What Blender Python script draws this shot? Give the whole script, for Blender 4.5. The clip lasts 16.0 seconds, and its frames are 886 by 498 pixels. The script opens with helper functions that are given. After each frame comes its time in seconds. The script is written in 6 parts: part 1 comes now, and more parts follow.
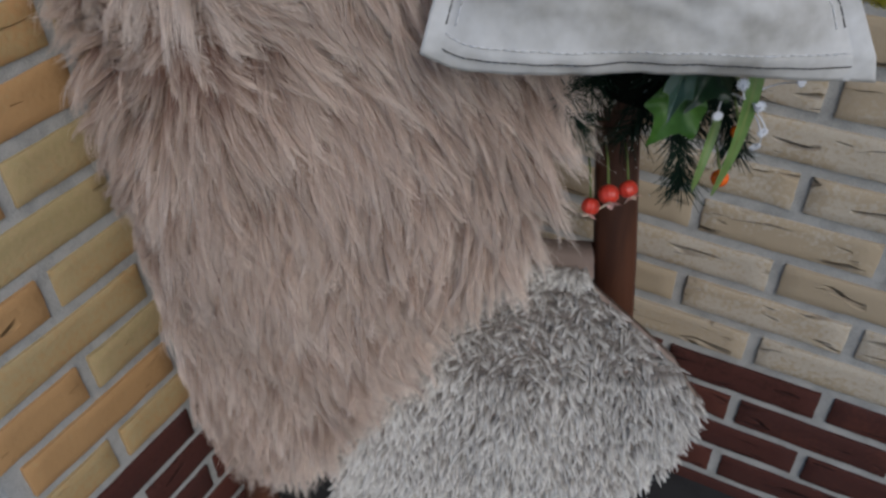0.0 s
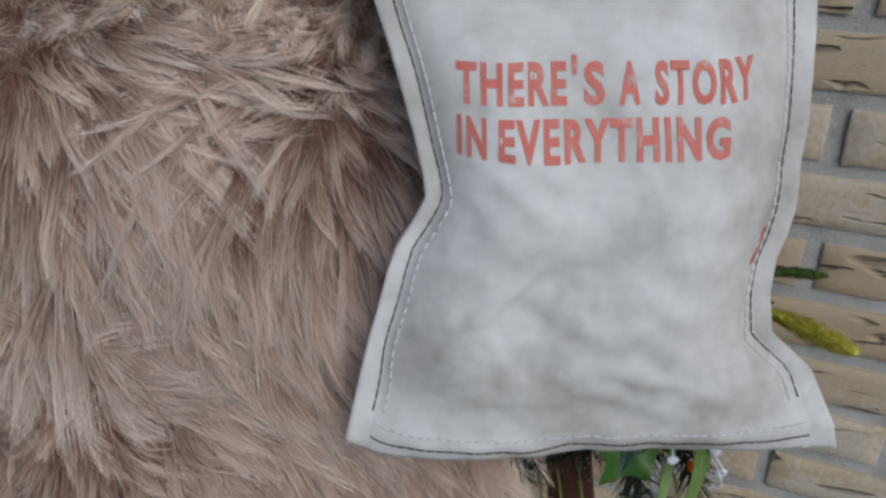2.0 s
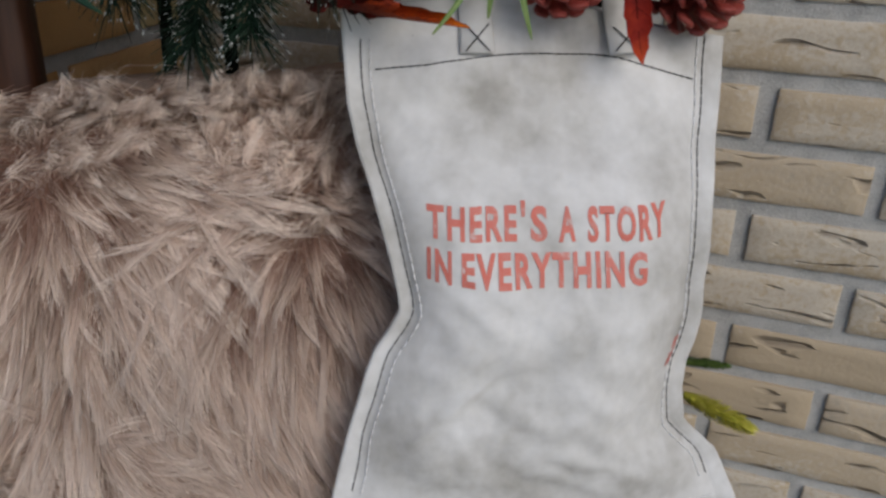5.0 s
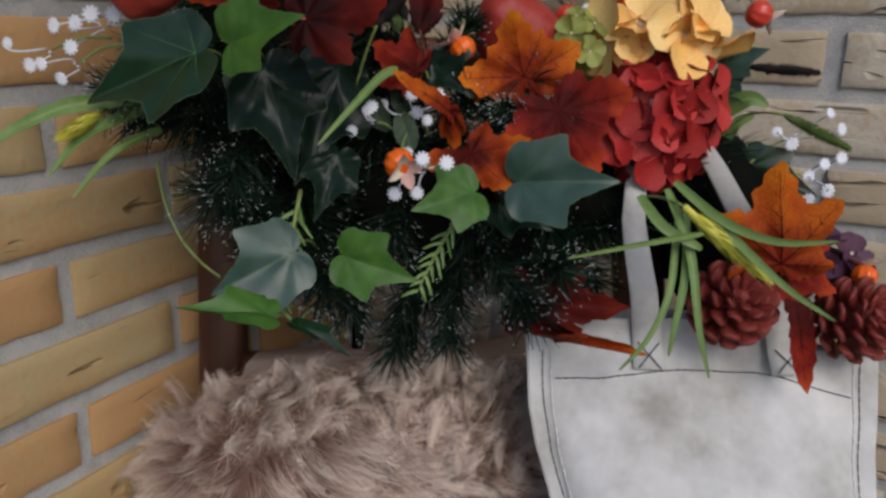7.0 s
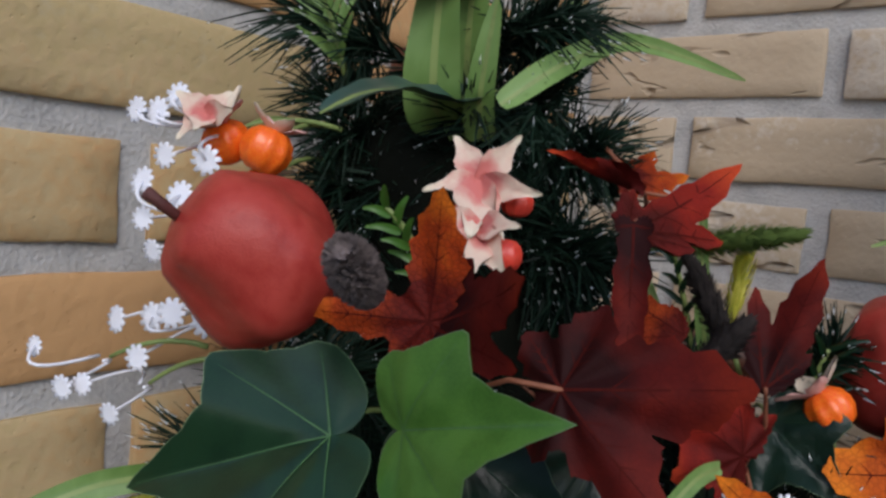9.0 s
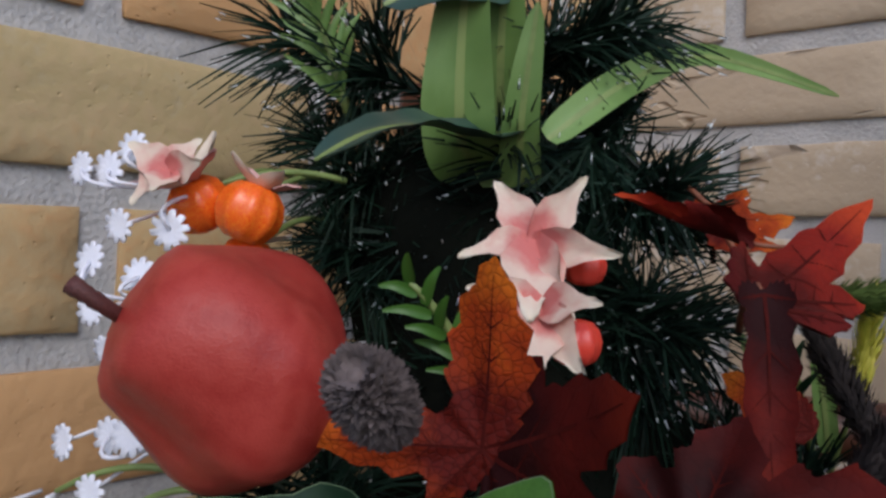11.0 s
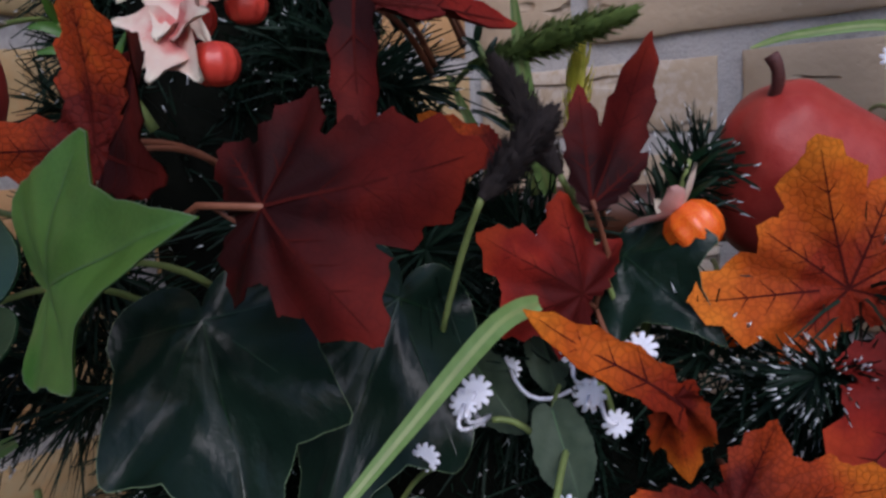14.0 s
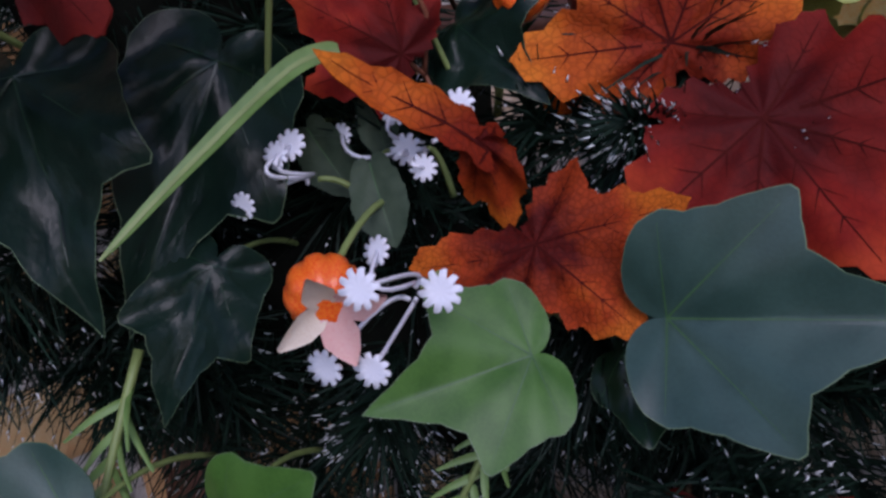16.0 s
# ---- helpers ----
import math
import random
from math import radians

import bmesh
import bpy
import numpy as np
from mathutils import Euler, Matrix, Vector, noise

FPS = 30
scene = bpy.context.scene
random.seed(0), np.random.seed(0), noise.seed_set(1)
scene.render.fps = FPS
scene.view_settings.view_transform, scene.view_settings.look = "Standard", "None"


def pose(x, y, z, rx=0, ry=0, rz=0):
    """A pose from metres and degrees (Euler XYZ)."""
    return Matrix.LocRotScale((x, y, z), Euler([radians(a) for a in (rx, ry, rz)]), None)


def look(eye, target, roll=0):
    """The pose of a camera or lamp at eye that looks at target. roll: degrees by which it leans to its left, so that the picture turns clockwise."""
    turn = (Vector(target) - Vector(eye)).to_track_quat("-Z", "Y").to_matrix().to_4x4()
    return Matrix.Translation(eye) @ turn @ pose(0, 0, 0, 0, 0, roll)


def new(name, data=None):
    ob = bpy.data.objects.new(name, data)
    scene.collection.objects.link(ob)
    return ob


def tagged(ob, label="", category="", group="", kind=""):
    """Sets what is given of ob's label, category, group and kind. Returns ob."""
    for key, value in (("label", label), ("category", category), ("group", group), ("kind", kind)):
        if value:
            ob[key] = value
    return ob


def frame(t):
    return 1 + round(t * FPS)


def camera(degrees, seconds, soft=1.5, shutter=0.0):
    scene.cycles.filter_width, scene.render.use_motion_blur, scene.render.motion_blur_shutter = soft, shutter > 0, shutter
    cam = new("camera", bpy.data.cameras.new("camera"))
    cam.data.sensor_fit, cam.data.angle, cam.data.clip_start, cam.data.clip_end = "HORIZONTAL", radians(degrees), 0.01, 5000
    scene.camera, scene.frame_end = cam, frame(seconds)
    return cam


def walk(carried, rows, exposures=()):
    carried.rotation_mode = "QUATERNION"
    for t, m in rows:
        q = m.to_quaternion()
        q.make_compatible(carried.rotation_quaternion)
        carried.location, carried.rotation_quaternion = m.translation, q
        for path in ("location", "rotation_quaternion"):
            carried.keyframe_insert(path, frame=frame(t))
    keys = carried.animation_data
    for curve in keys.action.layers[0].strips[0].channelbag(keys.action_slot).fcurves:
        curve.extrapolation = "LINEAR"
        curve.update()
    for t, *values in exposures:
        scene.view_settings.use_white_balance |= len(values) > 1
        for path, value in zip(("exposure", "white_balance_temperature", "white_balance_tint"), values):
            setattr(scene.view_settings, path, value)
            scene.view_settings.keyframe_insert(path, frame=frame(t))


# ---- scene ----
cam = camera(57.9, 16.0, soft=2.8)
# seconds, eye, a point that it looks at, roll
PATH = [
    (0, (0.399, 0.289, 1.222), (-0.358, 1.634, -0.052), -1.4),
    (0.5, (0.397, 0.302, 1.254), (-0.386, 1.713, 0.072), -2.0),
    (1, (0.391, 0.318, 1.29), (-0.401, 1.8, 0.206), -1.8),
    (1.5, (0.377, 0.356, 1.308), (-0.395, 1.892, 0.287), -1.5),
    (2, (0.356, 0.408, 1.318), (-0.377, 1.994, 0.346), -1.8),
    (2.5, (0.343, 0.462, 1.323), (-0.369, 2.066, 0.363), -1.7),
    (3, (0.332, 0.504, 1.321), (-0.355, 2.124, 0.371), -1.4),
    (3.2, (0.33, 0.512, 1.323), (-0.352, 2.136, 0.376), -1.2),
    (5.3, (0.362, 0.324, 1.419), (-0.241, 2.022, 0.55), 0.9),
    (5.5, (0.358, 0.313, 1.427), (-0.303, 2.01, 0.6), 0.9),
    (6, (0.317, 0.306, 1.459), (-0.413, 2.015, 0.718), 0.6),
    (6.5, (0.312, 0.309, 1.498), (-0.488, 2.03, 0.868), 0.6),
    (7, (0.306, 0.3, 1.522), (-0.552, 2.027, 0.994), 0.9),
    (7.5, (0.24, 0.324, 1.532), (-0.713, 2.04, 1.148), 1.8),
    (8, (0.162, 0.366, 1.548), (-0.82, 2.088, 1.285), 2.7),
    (8.5, (0.136, 0.438, 1.564), (-0.885, 2.143, 1.341), 3.3),
    (9, (0.124, 0.508, 1.58), (-1.131, 2.058, 1.427), 5.0),
    (9.5, (0.085, 0.55, 1.59), (-1.28, 2.007, 1.475), 4.6),
    (9.7, (0.074, 0.56, 1.597), (-1.279, 2.031, 1.517), 4.2),
    (11.8, (0.073, 0.555, 1.571), (-1.198, 2.098, 1.511), 1.9),
    (12, (0.075, 0.557, 1.568), (-1.197, 2.098, 1.482), 1.7),
    (12.5, (0.09, 0.562, 1.562), (-1.181, 2.102, 1.436), 0.7),
    (13, (0.106, 0.574, 1.554), (-1.145, 2.128, 1.404), -0.9),
    (13.5, (0.124, 0.583, 1.551), (-1.09, 2.161, 1.364), -1.8),
    (14, (0.145, 0.595, 1.538), (-1.086, 2.149, 1.28), -2.5),
    (14.5, (0.17, 0.603, 1.524), (-1.169, 2.047, 1.175), -5.1),
    (15, (0.166, 0.599, 1.505), (-1.09, 2.106, 1.111), -3.6),
    (15.5, (0.178, 0.603, 1.493), (-1.076, 2.096, 1.047), -4.0),
    (16, (0.198, 0.617, 1.493), (-1.061, 2.097, 1.019), -5.0),
]
walk(cam, [(t, look(eye, target, roll)) for t, eye, target, roll in PATH],
     exposures=[(0.0, -0.2, 6200, 10), (1.0, -0.12, 6100, 8), (2.0, 0.0, 6250, 9), (3.0, 0.02, 6400, 10), (5.5, 0.1, 6600, 11), (7.0, 0.08, 6600, 13), (8.0, 0.36, 6350, 13), (9.0, 0.42, 6200, 14), (12.0, 0.33, 6000, 17), (13.5, 0.30, 5900, 20), (14.5, 0.22, 5750, 28), (16.0, 0.10, 5650, 33)])

# ---- light ----
world = bpy.data.worlds.new("overcast")
scene.world = world
world.use_nodes = True
wn = world.node_tree.nodes
sky = wn.new("ShaderNodeTexSky")
sky.sky_type, sky.sun_disc = "NISHITA", False
SUN_UP, SUN_AZ = 40.0, 133.0
sky.sun_elevation, sky.sun_rotation = radians(SUN_UP), radians(SUN_AZ)
wn["Background"].inputs["Strength"].default_value = 0.11
world.node_tree.links.new(sky.outputs[0], wn["Background"].inputs["Color"])
sun = new("sun", bpy.data.lights.new("sun", "SUN"))
sun.data.energy, sun.data.angle, sun.data.color = 1.3, radians(35), (1.0, 0.95, 0.88)
sun.matrix_world = look((3.0, -1.8, 4.0), (0.1, 0.9, 1.1))

# ---- materials ----


def material(name, stops, scale=40.0, rough=0.6, bump=0.15, detail_scale=400.0, metal=0.0, sheen=0.0, spec=0.5, per_object=0.0, per_island=0.0, stretch=(1, 1, 1), coords="Object", fine_mix=0.3):
    """Two scales of noise between the colours in stops, with fine relief; per_object and per_island shift the value."""
    m = bpy.data.materials.new(name)
    m.use_nodes = True
    nt = m.node_tree
    n, link = nt.nodes, nt.links.new
    bsdf = n["Principled BSDF"]
    co = n.new("ShaderNodeTexCoord")
    mp = n.new("ShaderNodeMapping")
    mp.inputs["Scale"].default_value = stretch
    link(co.outputs[coords], mp.inputs[0])
    big = n.new("ShaderNodeTexNoise")
    big.inputs["Scale"].default_value, big.inputs["Detail"].default_value = scale, 4
    fine = n.new("ShaderNodeTexNoise")
    fine.inputs["Scale"].default_value, fine.inputs["Detail"].default_value = detail_scale, 3
    link(mp.outputs[0], big.inputs["Vector"])
    link(mp.outputs[0], fine.inputs["Vector"])
    mix = n.new("ShaderNodeMath")
    mix.operation = "MULTIPLY_ADD"
    link(fine.outputs[0], mix.inputs[0])
    mix.inputs[1].default_value = fine_mix
    link(big.outputs[0], mix.inputs[2])
    last = mix.outputs[0]
    for amount, node, socket in ((per_object, "ShaderNodeObjectInfo", "Random"), (per_island, "ShaderNodeNewGeometry", "Random Per Island")):
        if amount:
            info = n.new(node)
            add = n.new("ShaderNodeMath")
            add.operation = "MULTIPLY_ADD"
            link(info.outputs[socket], add.inputs[0])
            add.inputs[1].default_value = amount
            link(last, add.inputs[2])
            sub = n.new("ShaderNodeMath")
            sub.operation = "SUBTRACT"
            link(add.outputs[0], sub.inputs[0])
            sub.inputs[1].default_value = amount / 2
            last = sub.outputs[0]
    ramp = n.new("ShaderNodeValToRGB")
    els = ramp.color_ramp.elements
    while len(els) < len(stops):
        els.new(0.5)
    for el, (pos, col) in zip(els, stops):
        el.position, el.color = pos, (*col, 1)
    link(last, ramp.inputs[0])
    link(ramp.outputs[0], bsdf.inputs["Base Color"])
    bsdf.inputs["Roughness"].default_value = rough
    bsdf.inputs["Metallic"].default_value = metal
    bsdf.inputs["Specular IOR Level"].default_value = spec
    bsdf.inputs["Sheen Weight"].default_value = sheen
    if bump:
        b = n.new("ShaderNodeBump")
        b.inputs["Strength"].default_value, b.inputs["Distance"].default_value = bump, 0.002
        link(mix.outputs[0], b.inputs["Height"])
        link(b.outputs[0], bsdf.inputs["Normal"])
    m["ramp"] = ramp.name
    return m


def brick_material(name, tones, dark, rare=0.615, depth=0.55):
    """Hand-moulded brick: a tone of its own for each brick, sandy grain, pits and stretched creases."""
    m = material(name, [(0.2 + 0.6 * i / (len(tones) - 1), c) for i, c in enumerate(tones)], scale=9.0, rough=0.9, bump=0.9, detail_scale=170.0, fine_mix=0.5, per_object=0.75, spec=0.2)
    nt = m.node_tree
    n, link = nt.nodes, nt.links.new
    bsdf = n["Principled BSDF"]
    co = n.new("ShaderNodeTexCoord")
    info = n.new("ShaderNodeObjectInfo")
    far = n.new("ShaderNodeVectorMath")
    far.operation = "SCALE"
    cmb = n.new("ShaderNodeCombineXYZ")
    link(info.outputs["Random"], cmb.inputs[0])
    link(info.outputs["Random"], cmb.inputs[2])
    link(cmb.outputs[0], far.inputs[0])
    far.inputs["Scale"].default_value = 40.0
    add = n.new("ShaderNodeVectorMath")
    link(co.outputs["Object"], add.inputs[0])
    link(far.outputs[0], add.inputs[1])
    mp = n.new("ShaderNodeMapping")
    mp.inputs["Scale"].default_value = (1, 1, 4.2)
    link(add.outputs[0], mp.inputs[0])
    crease = n.new("ShaderNodeTexNoise")
    crease.inputs["Scale"].default_value, crease.inputs["Detail"].default_value, crease.inputs["Distortion"].default_value = 15.0, 1.5, 0.7
    link(mp.outputs[0], crease.inputs["Vector"])
    edge = n.new("ShaderNodeMapRange")
    edge.inputs["From Min"].default_value, edge.inputs["From Max"].default_value = rare, rare + 0.115
    link(crease.outputs[0], edge.inputs[0])
    pits = n.new("ShaderNodeTexVoronoi")
    pits.inputs["Scale"].default_value = 190.0
    link(add.outputs[0], pits.inputs["Vector"])
    pit = n.new("ShaderNodeMapRange")
    pit.inputs["From Min"].default_value, pit.inputs["From Max"].default_value = 0.16, 0.05
    link(pits.outputs["Distance"], pit.inputs[0])
    half = n.new("ShaderNodeMath")
    half.operation = "MULTIPLY"
    link(pit.outputs[0], half.inputs[0])
    half.inputs[1].default_value = 0.05
    deep = n.new("ShaderNodeMath")
    deep.operation = "MAXIMUM"
    link(edge.outputs[0], deep.inputs[0])
    link(half.outputs[0], deep.inputs[1])
    mixc = n.new("ShaderNodeMix")
    mixc.data_type = "RGBA"
    soft = n.new("ShaderNodeMath")
    soft.operation = "MULTIPLY"
    link(deep.outputs[0], soft.inputs[0])
    soft.inputs[1].default_value = depth
    link(soft.outputs[0], mixc.inputs["Factor"])
    link(n[m["ramp"]].outputs[0], mixc.inputs["A"])
    mixc.inputs["B"].default_value = (*dark, 1)
    link(mixc.outputs["Result"], bsdf.inputs["Base Color"])
    old = n["Bump"]
    b = n.new("ShaderNodeBump")
    b.invert = True
    b.inputs["Strength"].default_value, b.inputs["Distance"].default_value = 0.9, 0.006
    link(deep.outputs[0], b.inputs["Height"])
    link(old.outputs[0], b.inputs["Normal"])
    link(b.outputs[0], bsdf.inputs["Normal"])
    return m


TAN = brick_material("tan_brick", [(0.44, 0.375, 0.295), (0.51, 0.425, 0.32), (0.485, 0.39, 0.275), (0.56, 0.50, 0.415), (0.46, 0.37, 0.26)], (0.20, 0.16, 0.125))
OCHRE = brick_material("ochre_brick", [(0.44, 0.36, 0.22), (0.435, 0.34, 0.17), (0.47, 0.355, 0.19), (0.48, 0.33, 0.16), (0.50, 0.295, 0.135)], (0.27, 0.19, 0.10), 0.69, 0.35)
DARK_RED = brick_material("dark_red_brick", [(0.055, 0.022, 0.018), (0.085, 0.03, 0.024), (0.07, 0.028, 0.024), (0.10, 0.035, 0.026)], (0.02, 0.011, 0.01))
MORTAR = material("mortar", [(0.3, (0.25, 0.25, 0.245)), (0.6, (0.345, 0.345, 0.335)), (0.9, (0.46, 0.455, 0.44))], scale=45, rough=0.95, bump=0.9, detail_scale=420, fine_mix=0.6, spec=0.15)
ASPHALT = material("dark_paving", [(0.3, (0.012, 0.012, 0.013)), (0.7, (0.03, 0.03, 0.031))], scale=12, rough=0.85, bump=0.6, detail_scale=180)
WOOD = material("stained_wood", [(0.25, (0.020, 0.007, 0.004)), (0.5, (0.048, 0.016, 0.008)), (0.75, (0.095, 0.034, 0.016))], scale=26, rough=0.5, bump=0.5, detail_scale=160, stretch=(1, 1, 0.08))
LEATHER = material("pale_leather", [(0.40, (0.37, 0.355, 0.325)), (0.60, (0.56, 0.551, 0.532)), (0.80, (0.71, 0.703, 0.69))], scale=16, rough=0.72, bump=0.16, detail_scale=120, fine_mix=0.20, spec=0.3, sheen=0.1)
THREAD = material("dark_thread", [(0.3, (0.03, 0.03, 0.032)), (0.7, (0.07, 0.07, 0.072))], rough=0.8, bump=0)
PALE_THREAD = material("pale_thread", [(0.3, (0.6, 0.6, 0.6)), (0.7, (0.75, 0.75, 0.75))], rough=0.8, bump=0)
INK = material("red_ink", [(0.38, (0.60, 0.40, 0.37)), (0.52, (0.60, 0.20, 0.16)), (0.75, (0.62, 0.16, 0.12))], scale=120, rough=0.7, bump=0.05, detail_scale=700)
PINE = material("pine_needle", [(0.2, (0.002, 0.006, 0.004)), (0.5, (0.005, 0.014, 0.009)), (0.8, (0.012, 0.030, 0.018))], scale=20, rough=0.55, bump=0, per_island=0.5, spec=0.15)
FROST = material("frosted_tip", [(0.3, (0.62, 0.68, 0.68)), (0.7, (0.8, 0.84, 0.84))], rough=0.7, bump=0)
# Near-black colour for the shade inside the garland; the ladder's rods share it
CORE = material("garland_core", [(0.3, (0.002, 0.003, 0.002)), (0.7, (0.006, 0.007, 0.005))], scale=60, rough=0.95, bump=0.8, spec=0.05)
TWIG = material("brown_twig", [(0.3, (0.11, 0.032, 0.015)), (0.7, (0.24, 0.085, 0.042))], scale=90, rough=0.6, bump=0.3)
STEM = material("green_stem", [(0.3, (0.10, 0.15, 0.04)), (0.7, (0.20, 0.27, 0.08))], scale=60, rough=0.5, bump=0.1)
IVY_DARK = material("dark_ivy", [(0.25, (0.0022, 0.0115, 0.0042)), (0.5, (0.004, 0.0195, 0.007)), (0.8, (0.009, 0.033, 0.0125))], scale=5, rough=0.30, bump=0.1, detail_scale=60, per_object=0.15, spec=0.42)
# Ivy green taken down to near black, in place of shade inside the garland
IVY_SHADED = material("deep_ivy", [(0.25, (0.0015, 0.0045, 0.0030)), (0.5, (0.003, 0.0095, 0.006)), (0.8, (0.007, 0.019, 0.012))], scale=4, rough=0.30, bump=0.55, detail_scale=9, fine_mix=0.5, per_object=0.15, spec=0.20)
IVY_BRIGHT = material("bright_ivy", [(0.25, (0.018, 0.062, 0.006)), (0.5, (0.031, 0.097, 0.010)), (0.8, (0.058, 0.148, 0.021))], scale=4, rough=0.45, bump=0.08, detail_scale=60, per_object=0.1, spec=0.36)
IVY_BLUE = material("grey_green_ivy", [(0.25, (0.013, 0.036, 0.025)), (0.5, (0.021, 0.053, 0.039)), (0.8, (0.036, 0.078, 0.06))], scale=4, rough=0.36, bump=0.08, detail_scale=60, per_object=0.1, spec=0.5)
IVY_EDGE = material("pale_leaf_edge", [(0.3, (0.06, 0.11, 0.05)), (0.7, (0.12, 0.18, 0.09))], rough=0.6, bump=0)
VEIN = material("pale_vein", [(0.3, (0.026, 0.078, 0.022)), (0.7, (0.045, 0.115, 0.036))], rough=0.5, bump=0)
BLADE = material("grass_blade", [(0.25, (0.05, 0.115, 0.02)), (0.5, (0.10, 0.19, 0.04)), (0.8, (0.17, 0.28, 0.08))], scale=14, rough=0.5, bump=0.3, detail_scale=90, stretch=(0.2, 3, 1), per_object=0.25)
WHEAT = material("yellow_wheat", [(0.25, (0.38, 0.42, 0.04)), (0.5, (0.60, 0.58, 0.06)), (0.8, (0.76, 0.70, 0.13))], scale=50, rough=0.6, bump=0.2, per_island=0.4)
FOX_GREEN = material("green_foxtail", [(0.25, (0.05, 0.10, 0.015)), (0.75, (0.13, 0.20, 0.04))], scale=50, rough=0.8, bump=0, per_island=0.4)
FOX_BLACK = material("black_foxtail", [(0.25, (0.008, 0.006, 0.006)), (0.75, (0.03, 0.022, 0.02))], scale=50, rough=0.9, bump=0, per_island=0.4)
FUZZ = material("grey_brown_fuzz", [(0.25, (0.055, 0.043, 0.042)), (0.75, (0.15, 0.12, 0.115))], scale=50, rough=0.95, bump=0, per_island=0.5)
PEAR = material("red_pear", [(0.3, (0.26, 0.020, 0.016)), (0.5, (0.32, 0.030, 0.022)), (0.75, (0.38, 0.048, 0.035))], scale=9, rough=0.42, bump=0.25, detail_scale=90, spec=0.3)
PEAR_STEM = material("pear_stem", [(0.3, (0.05, 0.014, 0.012)), (0.7, (0.10, 0.03, 0.025))], scale=80, rough=0.6, bump=0.3)
BERRY = material("orange_berry", [(0.3, (0.72, 0.035, 0.005)), (0.55, (0.84, 0.08, 0.007)), (0.8, (0.92, 0.24, 0.02))], scale=45, rough=0.24, bump=0.05)
RED_BERRY = material("red_berry", [(0.3, (0.42, 0.02, 0.015)), (0.7, (0.66, 0.06, 0.035))], scale=45, rough=0.3, bump=0.05)
PETAL = material("cream_petal", [(0.3, (0.62, 0.45, 0.34)), (0.5, (0.66, 0.55, 0.42)), (0.75, (0.72, 0.64, 0.52))], scale=40, rough=0.6, bump=0.1)
PINK = material("pink_petal", [(0.3, (0.55, 0.13, 0.12)), (0.5, (0.62, 0.28, 0.26)), (0.75, (0.68, 0.46, 0.40))], scale=60, rough=0.6, bump=0.1)
WHITE = material("white_plastic_flower", [(0.3, (0.68, 0.70, 0.78)), (0.7, (0.80, 0.82, 0.88))], rough=0.5, bump=0)
HYD_RED = material("red_hydrangea", [(0.25, (0.13, 0.005, 0.005)), (0.5, (0.33, 0.012, 0.011)), (0.8, (0.52, 0.030, 0.026))], scale=30, rough=0.6, bump=0.15, per_object=0.35)
HYD_ORANGE = material("orange_hydrangea", [(0.25, (0.92, 0.36, 0.05)), (0.5, (0.96, 0.54, 0.14)), (0.8, (0.98, 0.71, 0.30))], scale=30, rough=0.6, bump=0.15, per_object=0.35)
HYD_GREEN = material("green_hydrangea", [(0.25, (0.16, 0.20, 0.03)), (0.8, (0.34, 0.36, 0.09))], scale=30, rough=0.6, bump=0.15, per_object=0.3)
CONE = material("red_cone", [(0.25, (0.09, 0.009, 0.007)), (0.5, (0.17, 0.018, 0.013)), (0.8, (0.27, 0.04, 0.028))], scale=60, rough=0.55, bump=0.3, per_object=0.3)
PURPLE = material("dark_purple_petal", [(0.3, (0.03, 0.008, 0.02)), (0.7, (0.09, 0.025, 0.06))], scale=40, rough=0.6, bump=0.15)


def fur_material(name, root, mid, tip):
    """Hair coloured along its length by the strand's own UV, with a tone for each strand."""
    m = bpy.data.materials.new(name)
    m.use_nodes = True
    n, link = m.node_tree.nodes, m.node_tree.links.new
    bsdf = n["Principled BSDF"]
    uv = n.new("ShaderNodeUVMap")
    sep = n.new("ShaderNodeSeparateXYZ")
    link(uv.outputs[0], sep.inputs[0])
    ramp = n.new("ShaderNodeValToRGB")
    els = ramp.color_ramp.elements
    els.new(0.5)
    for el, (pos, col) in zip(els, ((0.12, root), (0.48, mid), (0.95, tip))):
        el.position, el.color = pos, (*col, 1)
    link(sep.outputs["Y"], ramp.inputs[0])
    co = n.new("ShaderNodeTexCoord")
    tex = n.new("ShaderNodeTexNoise")
    tex.inputs["Scale"].default_value = 9.0
    link(co.outputs["Object"], tex.inputs["Vector"])
    add = n.new("ShaderNodeMath")
    add.operation = "MULTIPLY_ADD"
    link(sep.outputs["X"], add.inputs[0])
    add.inputs[1].default_value = 0.75
    link(tex.outputs[0], add.inputs[2])
    rng = n.new("ShaderNodeMapRange")
    rng.inputs["From Min"].default_value, rng.inputs["From Max"].default_value = 0.3, 1.4
    rng.inputs["To Min"].default_value, rng.inputs["To Max"].default_value = 0.74, 1.22
    link(add.outputs[0], rng.inputs[0])
    hsv = n.new("ShaderNodeHueSaturation")
    link(ramp.outputs[0], hsv.inputs["Color"])
    link(rng.outputs[0], hsv.inputs["Value"])
    link(hsv.outputs[0], bsdf.inputs["Base Color"])
    bsdf.inputs["Roughness"].default_value = 0.55
    bsdf.inputs["Specular IOR Level"].default_value = 0.25
    return m


# Fur roots: own pinkish-brown tint, darkened further for the shade between locks
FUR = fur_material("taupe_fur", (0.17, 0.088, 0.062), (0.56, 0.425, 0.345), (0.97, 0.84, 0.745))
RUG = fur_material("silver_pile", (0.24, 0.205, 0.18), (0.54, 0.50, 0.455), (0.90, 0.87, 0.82))
